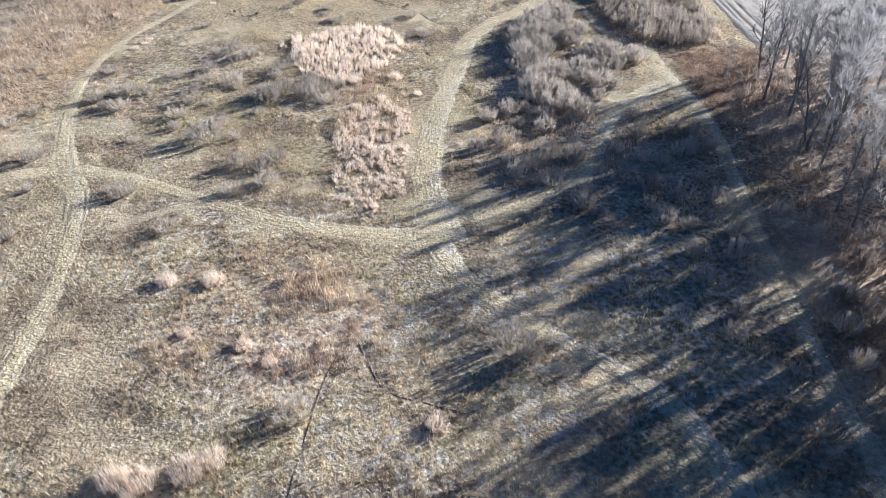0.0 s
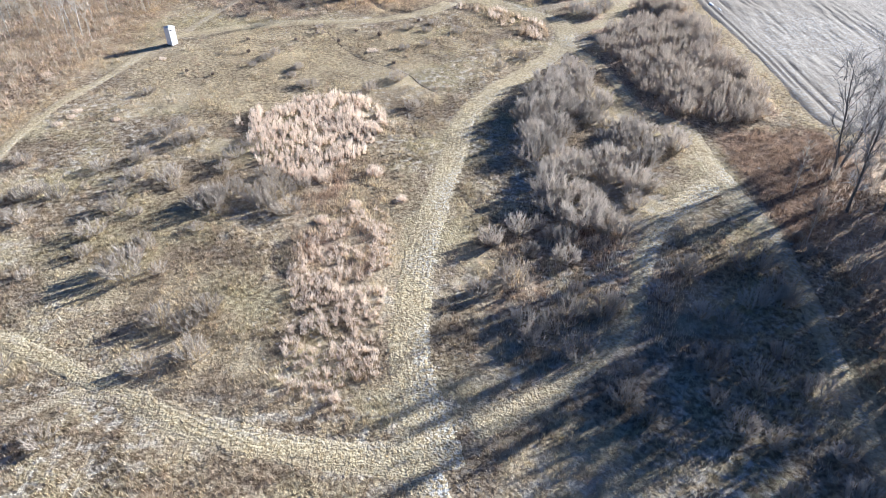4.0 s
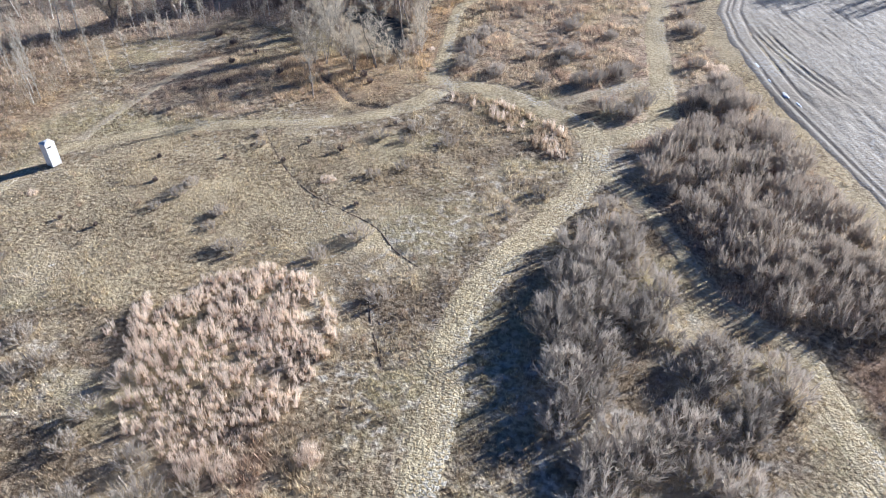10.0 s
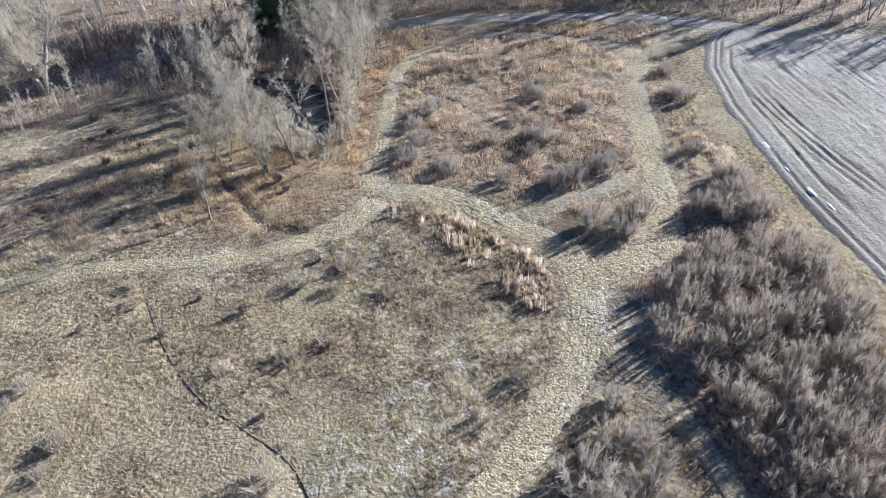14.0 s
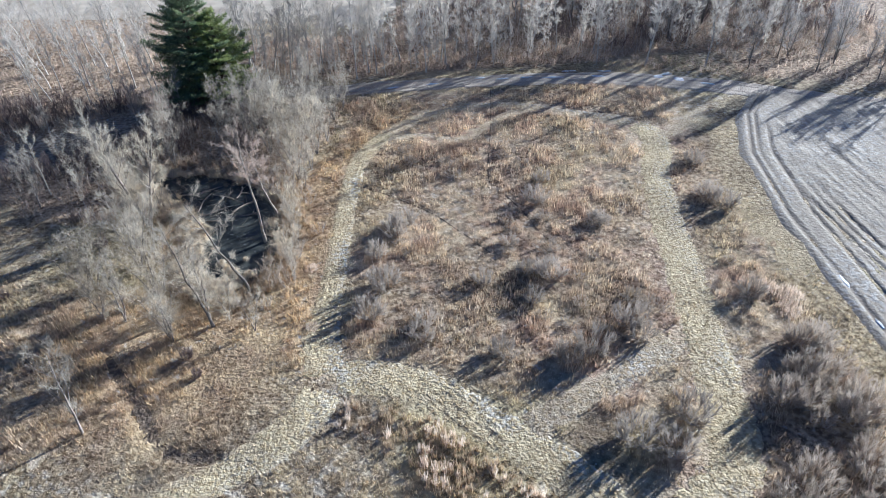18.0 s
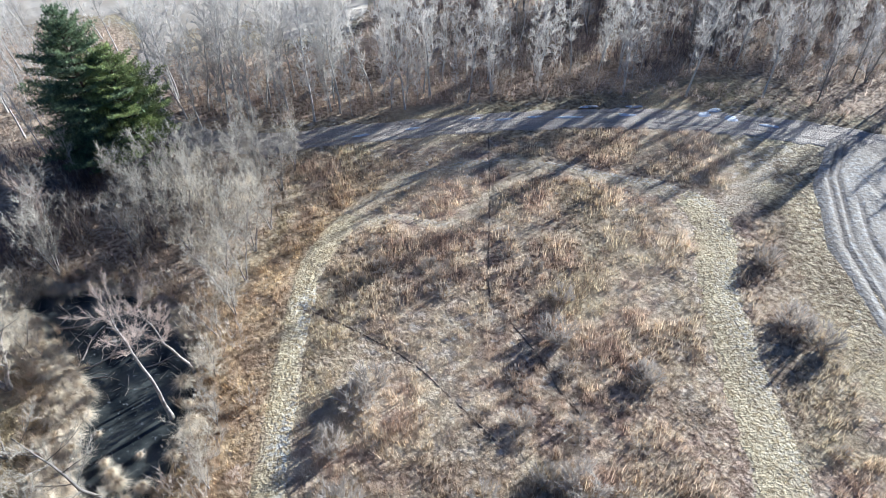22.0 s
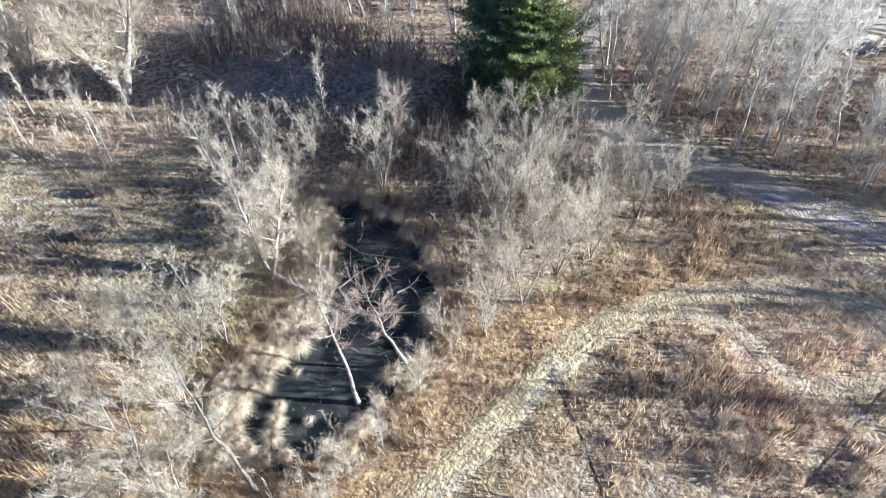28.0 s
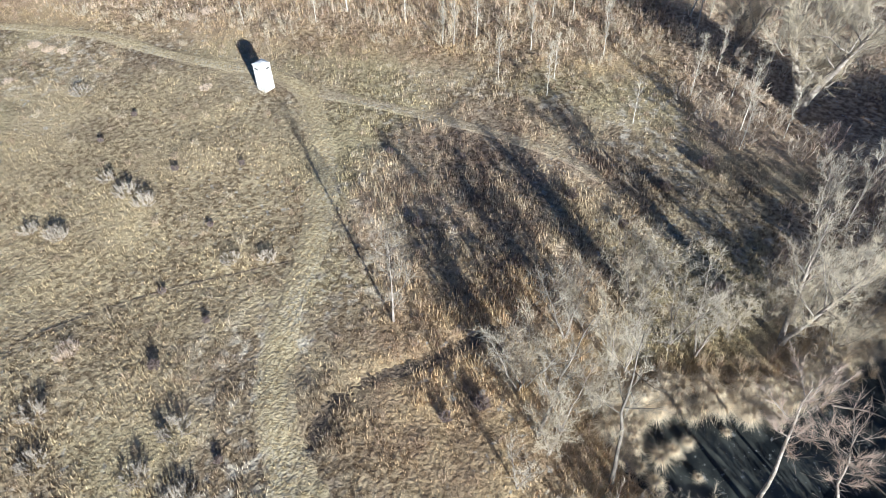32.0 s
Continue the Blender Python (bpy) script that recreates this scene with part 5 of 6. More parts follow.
for x, y in pts:
    dense_shrubs.plant(x, y, shrubs.rng.uniform(0.45, 0.9))


def joined_shrubs(name, pts, label, sizes, seed, mat, per=17, fine=0.03):
    """Uncountable scrub joined into one mesh."""
    rng = np.random.default_rng(seed)
    pats = [shrub_arrays(rng, 2.1, 1.35, 13 if per < 20 else 28, per, fine) for _ in range(5)]
    V, F, base = [], [], 0
    for x, y in pts:
        st, tw = pats[rng.integers(5)]
        a, s = rng.uniform(0, 6.28), rng.uniform(*sizes)
        z = float(ground_z(np.array([x]), np.array([y]))[0])
        rot = np.array([[math.cos(a), -math.sin(a), 0], [math.sin(a), math.cos(a), 0], [0, 0, 1]]) * s
        tri = np.vstack([st[1][:, [0, 1, 2]], st[1][:, [0, 2, 3]]])
        for v, f in ((st[0], tri), tw):
            V.append(v @ rot.T + [x, y, z]), F.append(f + base)
            base += len(v)
    ob = new(name, mesh_of(name, np.vstack(V), np.vstack(F), mat))
    return tagged(ob, label, "scrub", kind="stuff")


pts = spread_points(np.random.default_rng(22), 14, 66, 31, 102, 1.25)
joined_shrubs("thicket", pts[inside(pts, EAST_THICKET) & clear(pts, 0.75) & (vnoise(pts[:, 0], pts[:, 1], 3.0, 72) > -0.8)], "dense leafless grey-brown thicket beside the bare field", (0.65, 1.2), 31, SCRUB, 38, 0.021)
pts = np.vstack([spread_points(np.random.default_rng(23), -6, 137, 60, 147, 1.5), spread_points(np.random.default_rng(20), -6, 147, 60, 164, 2.5)])
joined_shrubs("woodland_scrub", pts[clear(pts, 2.2) & (wooded(pts[:, 0], pts[:, 1]) > 0.4)], "brown leafless scrub under the birches", (0.35, 0.75), 32, BRUSH)
pts = np.vstack([spread_points(np.random.default_rng(24), -28, 104, 4, 135, 1.9), spread_points(np.random.default_rng(25), 21, 16, 38, 66, 2.2)])
keep = clear(pts, 0.4, 0.9) & ((wooded(pts[:, 0], pts[:, 1]) > 0.3) | (pts[:, 0] < -33 + 0.1 * (pts[:, 1] - 95)) | ((at(D_POND, pts[:, 0], pts[:, 1]) < 3.4) & (pts[:, 0] > -3)))
joined_shrubs("woodland_scrub", pts[keep], "tangled grey-brown scrub between the trees", (0.55, 1.15), 33, SCRUB)
pts = spread_points(np.random.default_rng(19), 14, 8, 26, 48, 1.35)
gap_west = np.interp(pts[:, 1], [8, 18, 24, 30, 48], [14.5, 16.0, 19.6, 20.6, 22.4])
joined_shrubs("woodland_scrub", pts[clear(pts, 0.3) & (pts[:, 0] > gap_west) & (vnoise(pts[:, 0], pts[:, 1], 2.6, 69) > -0.35)], "tangled brown brush beside the track along the grey wood", (0.45, 0.95), 38, RUSSET)
pts = spread_points(np.random.default_rng(26), -50, 62, -29, 130, 2.0)
joined_shrubs("straw_scrub", pts[clear(pts, 0.6, 0.9) & (pts[:, 0] < -32 + 0.12 * (pts[:, 1] - 95) + 1.5 * vnoise(pts[:, 0], pts[:, 1], 4.0, 78))], "pale straw-coloured scrub and tall grass at the wood's edge", (0.4, 0.95), 37, STRAW_SCRUB, 19, 0.018)
pts = spread_points(np.random.default_rng(18), 17, 135, 56, 151, 1.45)
joined_shrubs("woodland_scrub", pts[clear(pts, 1.6) & (at(D_ROAD, pts[:, 0], pts[:, 1]) > 2.0) & (wooded(pts[:, 0], pts[:, 1]) > 0.4) & (vnoise(pts[:, 0], pts[:, 1], 3.0, 68) > -0.5)], "brown tangled brush north of the gravel road", (0.5, 0.95), 39, SCRUB)
r2 = np.random.default_rng(29)
side = ROAD_LINE[::4]
side = side[(side[:, 0] > -4) & (side[:, 0] < 44) & (side[:, 1] < 139)]
pts = np.vstack([side[:, :2] + np.column_stack([r2.normal(0, 0.5, len(side)), 3.0 + k * 0.9 + r2.normal(0, 0.35, len(side))]) for k in range(3)])
joined_shrubs("roadside_scrub", pts, "brown leafless scrub along the gravel road", (0.3, 0.6), 35, BRUSH)
# dense scrub in dark twig colour stands in for the hollow's deep shade
pts = spread_points(np.random.default_rng(64), -27, 119, -1, 136, 1.0)
joined_shrubs("woodland_scrub", pts[clear(pts, 0.5, 1.2) & (wooded(pts[:, 0], pts[:, 1]) > 0.4) & (pts[:, 1] > 122 + 0.12 * (pts[:, 0] + 20)) & (vnoise(pts[:, 0], pts[:, 1], 4.0, 76) > -0.4)], "purplish scrub in the hollow beside the pine, coloured dark for the shade there", (0.65, 1.35), 36, DARK_TWIG)
pts = spread_points(np.random.default_rng(27), 11, 140, 60, 167, 1.9)
joined_shrubs("hedge_scrub", pts[clear(pts, 0.5) & (wooded(pts[:, 0], pts[:, 1]) > 0.4) & (pts[:, 1] > np.interp(pts[:, 0], [12, 20, 30, 60], [152, 146, 140, 132])) & (vnoise(pts[:, 0], pts[:, 1], 5.0, 79) > -0.5)], "dark purplish scrub at the stubble field's edge", (0.8, 1.6), 34, DARK_TWIG)


# ---------------------------------------------------------------- the hunting hide
def box_mesh(name, size, centre, mat, bevel=0.01):
    bm = bmesh.new()
    bmesh.ops.create_cube(bm, size=1, matrix=Matrix.Translation(centre) @ Matrix.Diagonal((*size, 1)))
    if bevel:
        bmesh.ops.bevel(bm, geom=bm.edges[:], offset=bevel, segments=2, affect="EDGES")
    me = bpy.data.meshes.new(name)
    bm.to_mesh(me)
    bm.free()
    me.materials.append(mat)
    return me


hide = tagged(new("hunting_hide"), "white square box-shaped hunting hide with narrow viewing slits", "hunting hide")
W, H = 0.72, 1.84
for k in range(4):
    turn = pose(0, 0, 0, 0, 0, 90 * k)
    slit = k in (0, 1)
    g0, g1 = ((-W / 2 + 0.05, 0.06), (0.0, W / 2 - 0.05), (0, 0), (0, 0))[k]
    panel = [((0.04, W - 0.02, 1.50), (W / 2, 0, 0.75)), ((0.04, W - 0.02, H - 1.61), (W / 2, 0, (H + 1.61) / 2)), ((0.04, g0 + W / 2 - 0.01, 0.11), (W / 2, (g0 - W / 2 + 0.01) / 2, 1.555)), ((0.04, W / 2 - 0.01 - g1, 0.11), (W / 2, (g1 + W / 2 - 0.01) / 2, 1.555))] if slit else [((0.04, W - 0.02, H), (W / 2, 0, H / 2))]
    bm = bmesh.new()
    for size, centre in panel:
        bmesh.ops.create_cube(bm, size=1, matrix=turn @ Matrix.Translation(centre) @ Matrix.Diagonal((*size, 1)))
    me = bpy.data.meshes.new("wall_panel")
    bm.to_mesh(me)
    bm.free()
    me.materials.append(WHITE_PANEL)
    wall = part("wall_panel", me, hide)
    if slit:
        ob = part("viewing_slit", box_mesh("viewing_slit", (0.02, g1 - g0, 0.11), (W / 2 - 0.02, (g0 + g1) / 2, 1.555), DARK_SLOT, 0), wall, "dark open viewing slit")
        ob.matrix_basis = turn
    ob = part("corner_post", box_mesh("corner_post", (0.05, 0.05, H), (W / 2, W / 2, H / 2), WHITE_PANEL), hide)
    ob.matrix_basis = turn
bm = bmesh.new()
e = W / 2 + 0.05
ring = [bm.verts.new((sx * e, sy * e, H)) for sx, sy in ((-1, -1), (1, -1), (1, 1), (-1, 1))]
cap = [bm.verts.new((sx * e * 0.35, sy * e * 0.35, H + 0.10)) for sx, sy in ((-1, -1), (1, -1), (1, 1), (-1, 1))]
low = [bm.verts.new((sx * e, sy * e, H - 0.05)) for sx, sy in ((-1, -1), (1, -1), (1, 1), (-1, 1))]
for i in range(4):
    j = (i + 1) % 4
    bm.faces.new((ring[i], ring[j], cap[j], cap[i]))
    bm.faces.new((low[i], low[j], ring[j], ring[i]))
bm.faces.new(cap)
bm.faces.new(low[::-1])
me = bpy.data.meshes.new("roof")
bm.to_mesh(me)
bm.free()
me.materials.append(WHITE_PANEL)
part("roof", me, hide)
part("door", box_mesh("door", (0.03, 0.5, 1.6), (-W / 2 - 0.03, 0, 0.88), GREY_TRIM), hide)
hide.matrix_basis = pose(-26.7, 87.9, 0.03, 0, 0, -33)


# ---------------------------------------------------------------- pond clutter, snow
logs = []
for k, (x, y, a, ln, r) in enumerate([(-4.7, 117.0, 20, 2.6, 0.06), (-5.6, 118.2, 70, 2.2, 0.05), (-3.9, 118.4, -35, 2.8, 0.05), (-2.6, 117.6, 48, 2.4, 0.06), (-6.6, 119.5, 10, 2.0, 0.05), (-3.2, 119.3, 80, 1.7, 0.05), (-2.0, 116.4, 15, 1.8, 0.04), (-7.4, 120.6, -60, 1.8, 0.05), (-4.4, 115.7, -20, 1.5, 0.04), (-5.3, 119.9, 35, 1.6, 0.04), (-2.2, 118.8, -10, 2.0, 0.05), (-6.0, 117.2, 95, 1.3, 0.04)]):
    s = np.linspace(-0.5, 0.5, 6)
    bend = np.column_stack([s * ln, 0.06 * ln * np.sin(s * 5 + k), 0.05 + 0.10 * (s + 0.5) ** 2 * (k % 3)])
    v, f = tubes(bend[:-1], bend[1:], r * (1.1 - 0.7 * (s[:-1] + 0.5)), r * (1.1 - 0.7 * (s[1:] + 0.5)), 6)
    bv, bf = tubes(bend[2:4], bend[2:4] + [[0.2, 0.3, 0.14], [0.25, -0.25, 0.1]], [r * 0.5] * 2, [0.01] * 2, 4)
    ob = new("log", mesh_of("log", np.vstack([v, bv]), np.vstack([f, bf + len(v)]), LOG, True))
    ob.matrix_basis = pose(x, y, -0.30, 0, 0, a)
    tagged(ob, "fallen pale branch frozen into the pond ice", "log", "logs in the pond")


def patch(name, x, y, lx, ly, turn, mat, label, seed, z):
    """An irregular flat crust."""
    rng = np.random.default_rng(seed)
    a = np.arange(20) * 2 * np.pi / 20
    r = 1 + 0.35 * vnoise(3 * np.cos(a), 3 * np.sin(a), 1.2, seed % 17)
    rim = np.column_stack([lx * r * np.cos(a), ly * r * np.sin(a), np.full(20, -0.03)])
    mid = np.column_stack([lx * 0.7 * r * np.cos(a), ly * 0.7 * r * np.sin(a), 0.012 + 0.006 * rng.random(20)])
    i = np.arange(20)
    j = (i + 1) % 20
    v = np.vstack([rim, mid, [[0, 0, 0.018]]])
    f = np.vstack([np.stack([i, j, 20 + j], 1), np.stack([i, 20 + j, 20 + i], 1), np.stack([20 + i, 20 + j, np.full(20, 40)], 1)])
    ob = new(name, mesh_of(name, v, f, mat, True))
    ob.matrix_basis = pose(x, y, z, 0, 0, turn)
    return tagged(ob, label, "snow", "snow patches")


for k, (x, y, lx, ly, turn) in enumerate([(19, 134.7, .55, .13, 0), (23.7, 133.9, .8, .13, -8), (27.5, 133.4, .55, .16, -10), (32.9, 132.5, .42, .3, 0), (34, 133.0, .4, .2, 0), (34.5, 131.7, .4, .3, 0), (8.9, 134.4, .5, .1, 5), (12.5, 134.7, .5, .12, 5), (25.4, 135.0, .6, .1, -5), (28.5, 134.4, .5, .12, -12), (21.2, 134.5, .5, .1, -4), (36.6, 130.3, .6, .12, -25), (17.0, 135.2, .4, .1, 0)]):
    patch("snow_patch", x, y, 1.3 * lx, 1.4 * ly, turn, SNOW, "thin white patch of ice and snow on the gravel road", 500 + k, float(ground_z(np.array([x]), np.array([y]))[0]) + 0.058)
for k, (x, y, lx, ly) in enumerate([(32.2, 103.1, .22, .75), (32.2, 96.5, .22, .8), (32.5, 94.6, .16, .5), (32.0, 99.6, .12, .4)]):
    patch("snow_patch", x, y, lx, ly, 0, SNOW, "white ice patch in a tractor rut of the field", 520 + k, 0.08)

# ---------------------------------------------------------------- grasses
rng = np.random.default_rng(40)
REEDS = raster([spline([(-9.3, 62.5, 4.5), (-9.3, 66.0, 9.5), (-8.9, 69.0, 10.5), (-8.8, 71.5, 6.5)], 0.3), spline([(-14.4, 71.5, 1.4), (-14.8, 69, 1.6), (-13.4, 66.8, 1.4)], 0.3)])
REEDS_2 = raster([spline([(-4.6, 39.4, 2.2), (-4.9, 42.0, 5.2), (-4.7, 45.5, 5.4), (-5.0, 49.0, 5.8), (-5.2, 52.0, 5.6), (-5.0, 54.5, 4.0)], 0.3)])
REEDS_3 = raster([spline([(3.2, 98.2, 1.0), (6.2, 96.2, 2.0), (9.0, 93.4, 3.2), (11.0, 90.6, 3.2), (11.4, 88.4, 1.6)], 0.3)])


def reed_bed(label, field, box, step, tall, gap, seed, mat=None, width=0.03, count=24, spread=0.12, lean=0.28):
    """Upright plumes standing in small bunches, with dark gaps between the bunches."""
    rng = np.random.default_rng(seed)
    p = spread_points(rng, *box, step)
    d = at(field, p[:, 0], p[:, 1]) + 0.5 * vnoise(p[:, 0], p[:, 1], 1.1, seed)
    thin = vnoise(p[:, 0], p[:, 1], 0.8, seed + 1) + 0.3 * vnoise(p[:, 0], p[:, 1], 2.2, seed + 2)
    p = p[(d < 0) & (thin > gap) & (at(D_TRACK, p[:, 0], p[:, 1]) > 0.1)]
    h = tall * (0.85 + 0.3 * vnoise(p[:, 0], p[:, 1], 0.8, seed + 3)) * rng.uniform(0.5, 1.25, len(p))
    v, f = blades(rng, rooted(p), count, h, width, spread, lean * h)
    tagged(new("reed_bed", mesh_of("reed_bed", v, f, mat or REED)), label, "reeds", kind="stuff")


reed_bed("round bed of tall pale pinkish dead reeds", REEDS, (-17, 59, -2, 76), 0.33, 0.66, -0.5, 60)
reed_bed("broad patch of flattened pinkish reeds between mown tracks", REEDS_2, (-10, 37, -1, 57), 0.34, 0.5, -0.3, 70, FLAT_REED, lean=0.5)
reed_bed("wedge of rusty sedge at the junction of tracks", REEDS_3 - 0.4, (1, 86, 15, 100), 0.34, 0.5, -0.5, 80, RUSTY)
reed_bed("scattered bleached reeds in the rusty sedge", REEDS_3 - 0.2, (1, 86, 15, 100), 0.36, 0.65, 0.12, 84)

clumps = []
for k in range(3):
    r2 = np.random.default_rng(90 + k)
    a, q = r2.uniform(0, 6.28, 70), np.sqrt(r2.uniform(0, 1, 70)) * 0.65
    v, f = blades(r2, np.column_stack([q * np.cos(a), q * np.sin(a), 0 * a]), 9, 0.95 - 0.4 * q, 0.018, 0.12, 0.16)
    clumps.append(tagged(new("reed_clump", mesh_of("reed_clump", v, f, REED)), "isolated clump of bleached reeds in the meadow", "reeds", "reed clumps"))
spots = [(-16.3, 31.8, .75), (-13.5, 31.7, .85), (-10.6, 26.3, .6), (-0.4, 20.8, .7), (-14.6, 18.3, .9), (-13.4, 18.0, 1), (-11.4, 18.6, 1), (-10.4, 19.2, .8), (-9.0, 60.4, .9), (-7.6, 60.2, .8), (-4.0, 60.9, .8), (27.6, 103.3, .9), (28.6, 102.6, 1), (27.9, 101.4, .9), (-5.7, 84.6, .7), (-31.1, 69.9, .6), (-30.4, 72.4, .5), (-26.6, 83.9, .5), (-36.7, 80.7, .7), (-35.8, 79.6, .6), (-31.5, 63.8, .6), (-30.5, 71.2, .5), (-26.4, 70.5, .45), (1.9, 109.4, .5), (2.0, 104.2, .5), (-18.2, 51.6, .5), (-5.1, 56.4, .6), (-1.9, 57, .5), (-7.0, 54.6, .5), (0.4, 121.4, .5), (-9.0, 25.0, .5), (-14.0, 27.4, .5)]
for k, (x, y, s) in enumerate(spots):
    m = pose(x, y, float(ground_z(np.array([x]), np.array([y]))[0]), 0, 0, 50 * k) @ Matrix.Diagonal((s * 1.2, s * 1.2, s * (0.5 if y > 62 else 0.9), 1))
    if k < 3:
        clumps[k].matrix_basis = m
    else:
        copy_thing(clumps[k % 3], m).matrix_basis = m

# tussocks on the pond's bank and in the ice
p = spread_points(rng, -12, 106, 3, 124, 0.5)
d = at(D_POND, p[:, 0], p[:, 1])
p = p[(d > 0.25 + 0.7 * vnoise(p[:, 0], p[:, 1], 0.9, 92) - 0.3 * (p[:, 0] < -4)) & (d < 2.2 + 0.9 * vnoise(p[:, 0], p[:, 1], 2.0, 91)) & (at(D_TRACK, p[:, 0], p[:, 1]) > 0.5)]
v, f = blades(rng, np.maximum(rooted(p), [-99, -99, -0.32]), 70, rng.uniform(0.22, 0.5, len(p)) * (1 + 0.35 * (p[:, 0] < -4.3)), 0.015, 0.13, 0.3)
tagged(new("pond_sedge", mesh_of("pond_sedge", v, f, RUSTY)), "low brown sedge on the pond bank", "sedge", kind="stuff")
def tussock_mesh(seed):
    """A dome of arching blades over a dark heart."""
    r = np.random.default_rng(seed)
    n = 480
    a, q = r.uniform(0, 6.283, n), np.sqrt(r.uniform(0, 1, n))
    foot = np.column_stack([0.13 * q * np.cos(a), 0.13 * q * np.sin(a), np.full(n, -0.04)])
    up = 0.46 * r.uniform(0.7, 1.1, n)
    mid = foot + np.column_stack([0.13 * q * np.cos(a), 0.13 * q * np.sin(a), up])
    end = mid + np.column_stack([0.30 * (0.2 + q) * np.cos(a), 0.30 * (0.2 + q) * np.sin(a), -0.6 * q * up]) + r.normal(0, 0.13, (n, 3))
    side = np.column_stack([-np.sin(a), np.cos(a), 0 * a]) * 0.006
    v = np.stack([foot - side, foot + side, mid + side, mid - side, end], 1).reshape(-1, 3)
    k = np.arange(n)[:, None] * 5
    f = np.vstack([k + [[0, 1, 2]], k + [[0, 2, 3]], k + [[3, 2, 4]]])
    return mesh_of("tussock", v, f, SEDGE)


tussocks = [tussock_mesh(770 + k) for k in range(3)]
r2 = np.random.default_rng(79)
p = spread_points(r2, -11, 108, 1, 123, 0.46)
d = at(D_POND, p[:, 0], p[:, 1]) + 0.25 * vnoise(p[:, 0], p[:, 1], 1.4, 93)
west = p[:, 0] < np.interp(p[:, 1], [108, 114, 118, 122], [-3.4, -3.8, -5.2, -8.0])
p = p[(d > 0.1) & (d < np.where(west, 1.5, 0.7)) & (r2.random(len(p)) < np.where(west, 0.9, 0.45))]
spots = [(-4.9, 113.6, .9), (-5.0, 114.6, 1.1), (-3.2, 110.4, .9), (-3.6, 111.0, .7), (-2.8, 109.8, 1.1), (-1.6, 118.9, .9), (-4.2, 112.6, .5), (-2.2, 111.2, .5)] + [(x, y, r2.uniform(0.75, 1.3)) for x, y in p]
for k, (x, y, s) in enumerate(spots):
    frozen = k < 8
    ob = tagged(new("tussock", tussocks[k % 3]), "pale sedge tussock frozen into the pond" if frozen else "arching cream sedge tussock on the pond bank", "sedge", "tussocks in the pond" if frozen else "tussocks on the pond bank")
    ob.matrix_basis = pose(x, y, -0.31 if frozen else max(-0.3, float(ground_z(np.array([x]), np.array([y]))[0])), 0, 0, 70 * k) @ Matrix.Diagonal((s, s, s, 1))

# sticks and brushwood caught in the ice
r2 = np.random.default_rng(78)
p = spread_points(r2, -9.5, 115.2, 0, 122.5, 0.62)
p = p[at(D_POND, p[:, 0], p[:, 1]) < 0.7]
ang, ln = r2.uniform(0, 6.28, len(p)), r2.uniform(0.3, 1.2, len(p))
s0 = np.column_stack([p, np.full(len(p), -0.29)])
s1 = s0 + np.column_stack([ln * np.cos(ang), ln * np.sin(ang), r2.uniform(0, 0.22, len(p))])
v, f = tubes(s0, s1, np.full(len(p), 0.018), np.full(len(p), 0.006), 4)
tagged(new("brushwood", mesh_of("brushwood", v, f, LOG, True)), "pale sticks and brushwood frozen into the ice", "brushwood", kind="stuff")

# the meadow's grass, thick everywhere the tracks are not
p = spread_points(rng, -46, 11, 36, 136, 0.29)
x, y = p[:, 0], p[:, 1]
view = (np.abs(x - 4) < 20 + 0.62 * np.maximum(0, y - 2)) & (y > 11)
view &= (np.abs(x - 5) < 26) | (rng.random(len(x)) < 0.6)
p = p[view & (at(D_TRACK, x, y) > -0.5 + 0.62 * rng.random(len(x)) ** 0.7) & (at(D_ROAD, x, y) > -0.1 + 0.3 * rng.random(len(x))) & (at(D_POND, x, y) > 0.9) & ~in_field(x - 0.3, y) & (at(D_TRAIL, x, y) > 0.08) & (at(D_DITCH, x, y) > -0.2) & (wooded(x, y) < 0.75)]
x, y = p[:, 0], p[:, 1]
w, sd, ev = weedy(x, y), sedgy(x, y), even(x, y)
drift = ease(0.5 + 0.35 * vnoise(x, y, 3.4, 95) + 0.4 * vnoise(x, y, 1.2, 99) + 0.3 * vnoise(x, y, 0.5, 94), 0.25, 0.85)
h = (0.07 + 0.15 * drift * (1 - 0.5 * ev) + (0.02 + 0.28 * drift) * w + 0.14 * sd * drift) * rng.uniform(0.65, 1.3, len(p))
v, f = blades(rng, rooted(p), 8, h, 0.043, 0.22, 0.06 + 0.3 * h)
tagged(new("meadow_grass", mesh_of("meadow_grass", v, f, GRASS, False, masks(v))), "matted dead grass, straw-coloured with brown weeds", "grass", kind="stuff")

p = spread_points(rng, -37, 14, 36, 132, 0.36)
x, y = p[:, 0], p[:, 1]
p = p[(np.abs(x - 4) < 20 + 0.62 * np.maximum(0, y - 2)) & (at(D_TRACK, x, y) < -0.25 + 0.3 * rng.random(len(x))) & ~in_field(x, y) & (vnoise(x, y, 0.5, 96) > -0.35)]
v, f = tufts(rng, rooted(p) + [0, 0, 0.05], 6, rng.uniform(0.04, 0.09, len(p)), 0.035, 0.10)
tagged(new("mown_grass", mesh_of("mown_grass", v, f, PATH_GRASS)), "short pale stubble of the mown tracks", "grass", kind="stuff")

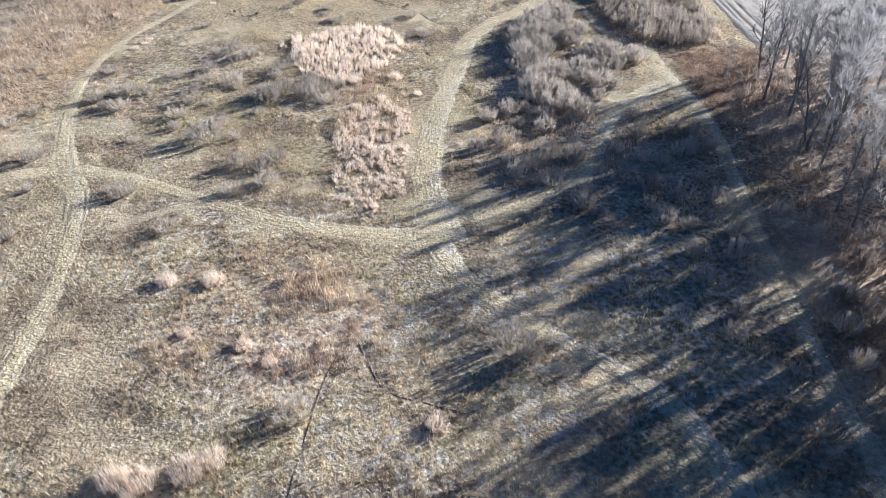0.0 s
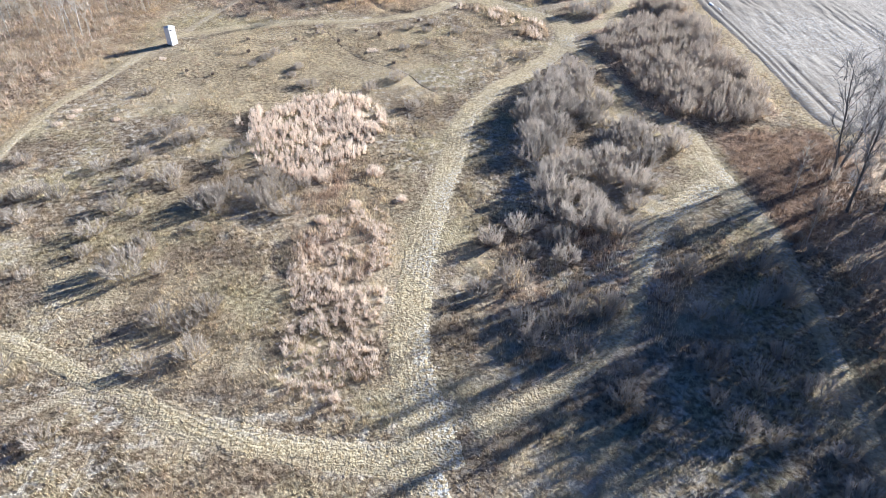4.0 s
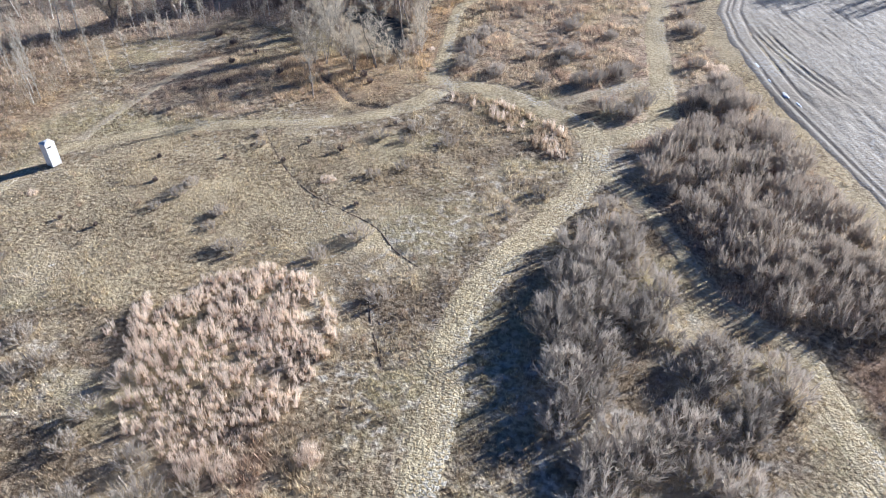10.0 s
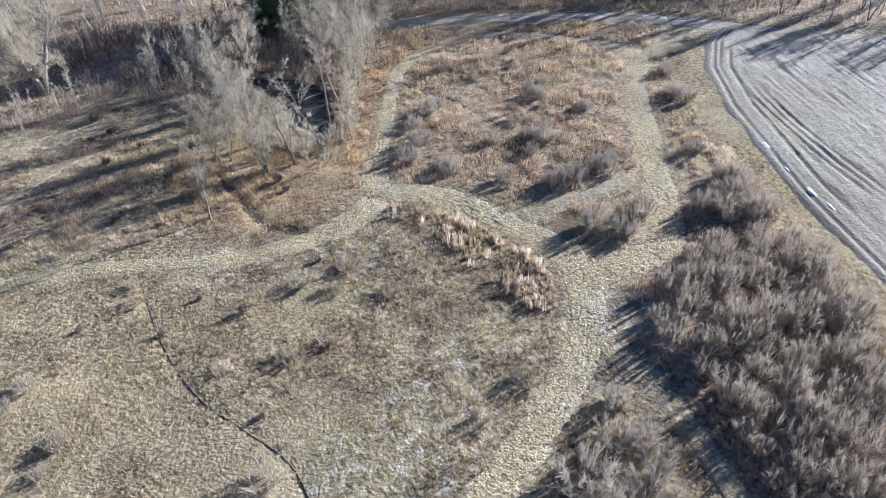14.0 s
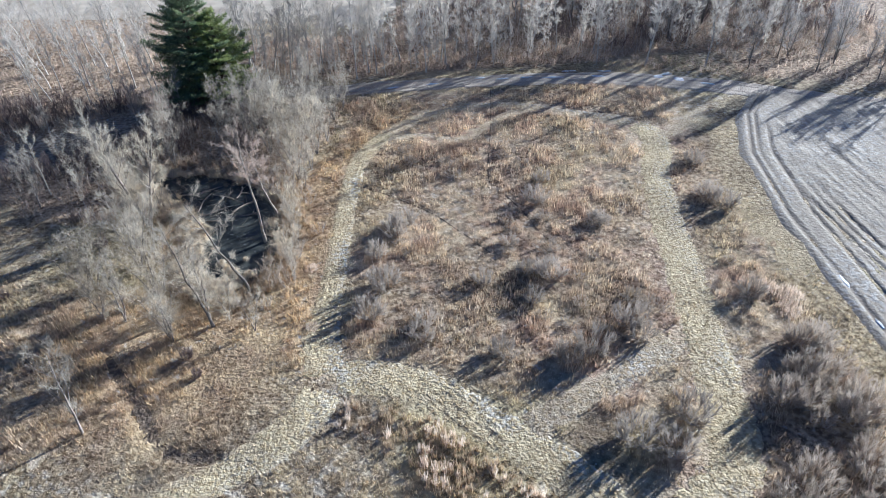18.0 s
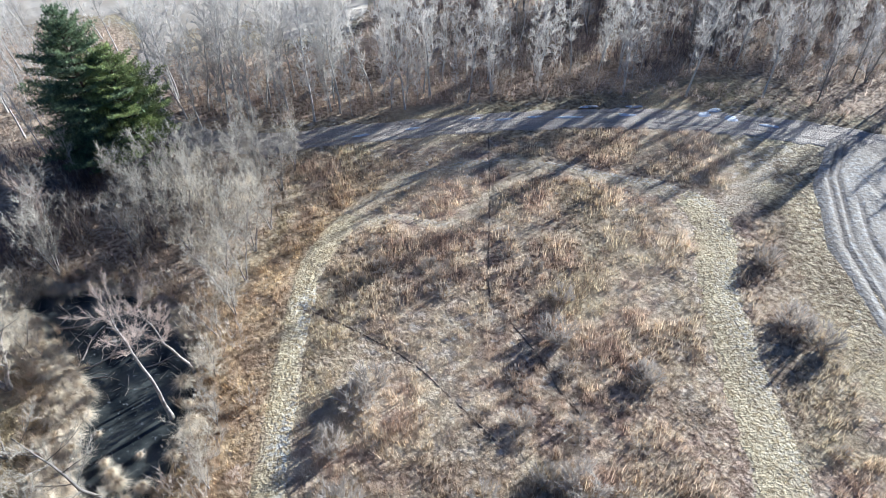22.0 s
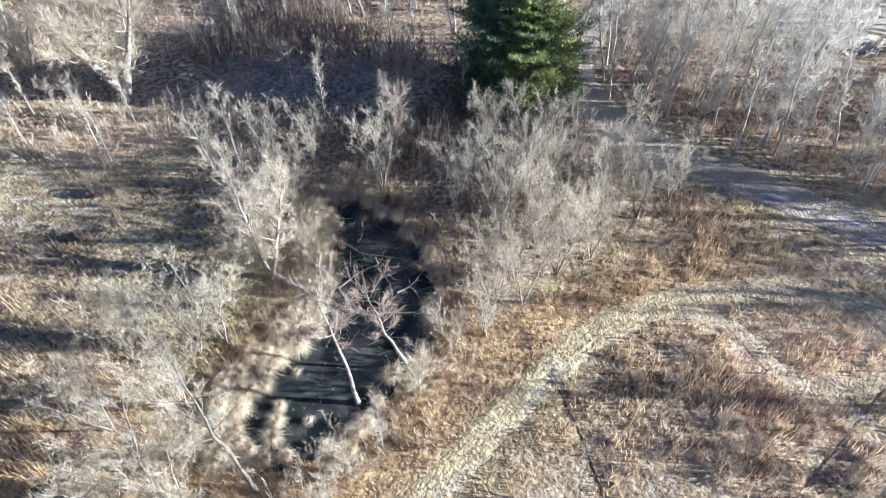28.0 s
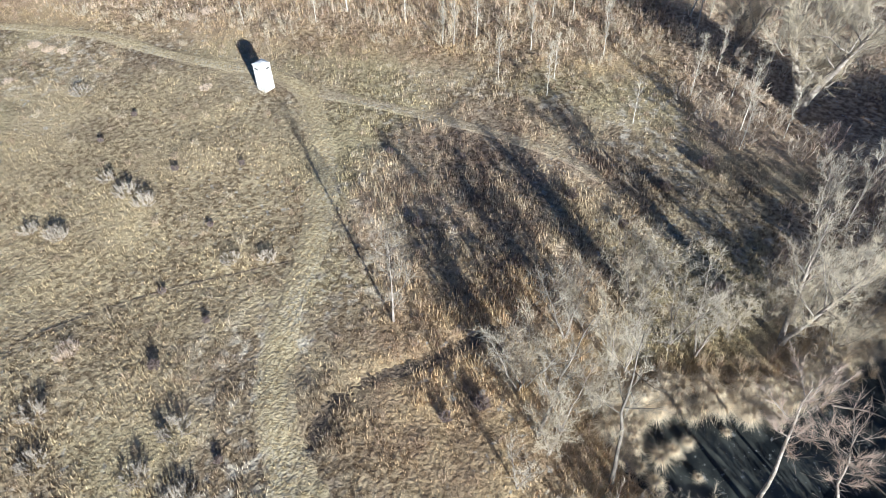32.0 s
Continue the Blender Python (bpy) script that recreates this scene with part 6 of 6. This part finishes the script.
r2 = np.random.default_rng(97)
p = spread_points(r2, -46, 14, 31, 134, 0.75)
x, y = p[:, 0], p[:, 1]
want = 0.14 + 1.0 * weedy(x, y) + 0.6 * sedgy(x, y) + 0.5 * ease(-x, 27, 31)
p = p[(r2.random(len(p)) < want * (0.35 + 0.65 * ease(vnoise(x, y, 3.2, 98), -0.4, 0.4))) & clear(p, 0.25, 1.0) & (wooded(x, y) < 0.8)]
v, f = blades(r2, rooted(p), 40, r2.uniform(0.2, 0.45, len(p)) * (1 + 0.6 * weedy(p[:, 0], p[:, 1])), 0.013, 0.22, 0.17)
tagged(new("weed_clumps", mesh_of("weed_clumps", v, f, WEED)), "tall dead weed stalks standing in tan clumps", "weeds", kind="stuff")

r2 = np.random.default_rng(94)
p = spread_points(r2, 20, 46, 33, 68, 0.4)
p = p[(r2.random(len(p)) < russet(p[:, 0], p[:, 1])) & clear(p, 0.25)]
v, f = blades(r2, rooted(p), 26, r2.uniform(0.15, 0.5, len(p)), 0.015, 0.22, 0.18)
tagged(new("russet_weeds", mesh_of("russet_weeds", v, f, RUSSET)), "low red-brown dead weeds beside the grey wood", "weeds", kind="stuff")

r2 = np.random.default_rng(98)
p = spread_points(r2, -44, 16, 31, 132, 1.15)
x, y = p[:, 0], p[:, 1]
want = 0.13 + 0.5 * ease(-np.hypot((x + 16) / 14, (y - 105) / 12), -1.0, -0.6) + 0.55 * ease(-x + 0.1 * (y - 95), 26, 30) + 0.25 * weedy(x, y)
p = p[(r2.random(len(p)) < want * ease(vnoise(x, y, 4.0, 53), -0.6, 0.3)) & clear(p, 0.3, 0.6)]
v, f = blades(r2, rooted(p), 60, r2.uniform(0.16, 0.42, len(p)), 0.013, 0.24, 0.2)
tagged(new("straw_tufts", mesh_of("straw_tufts", v, f, SEDGE)), "soft pale straw tufts of tall dead grass", "grass", kind="stuff")

p = spread_points(rng, -48, 8, 62, 157, 0.55)
keep = (wooded(p[:, 0], p[:, 1]) > 0.3) & clear(p, 0.1, 0.9) & (at(D_ROAD, p[:, 0], p[:, 1]) > 1.0)
p = p[keep]
v, f = tufts(rng, rooted(p), 6, rng.uniform(0.25, 0.8, len(p)), 0.03, 0.22)
tagged(new("underbrush", mesh_of("underbrush", v, f, BRUSH)), "reddish-brown dead brush on the woodland floor", "underbrush", kind="stuff")
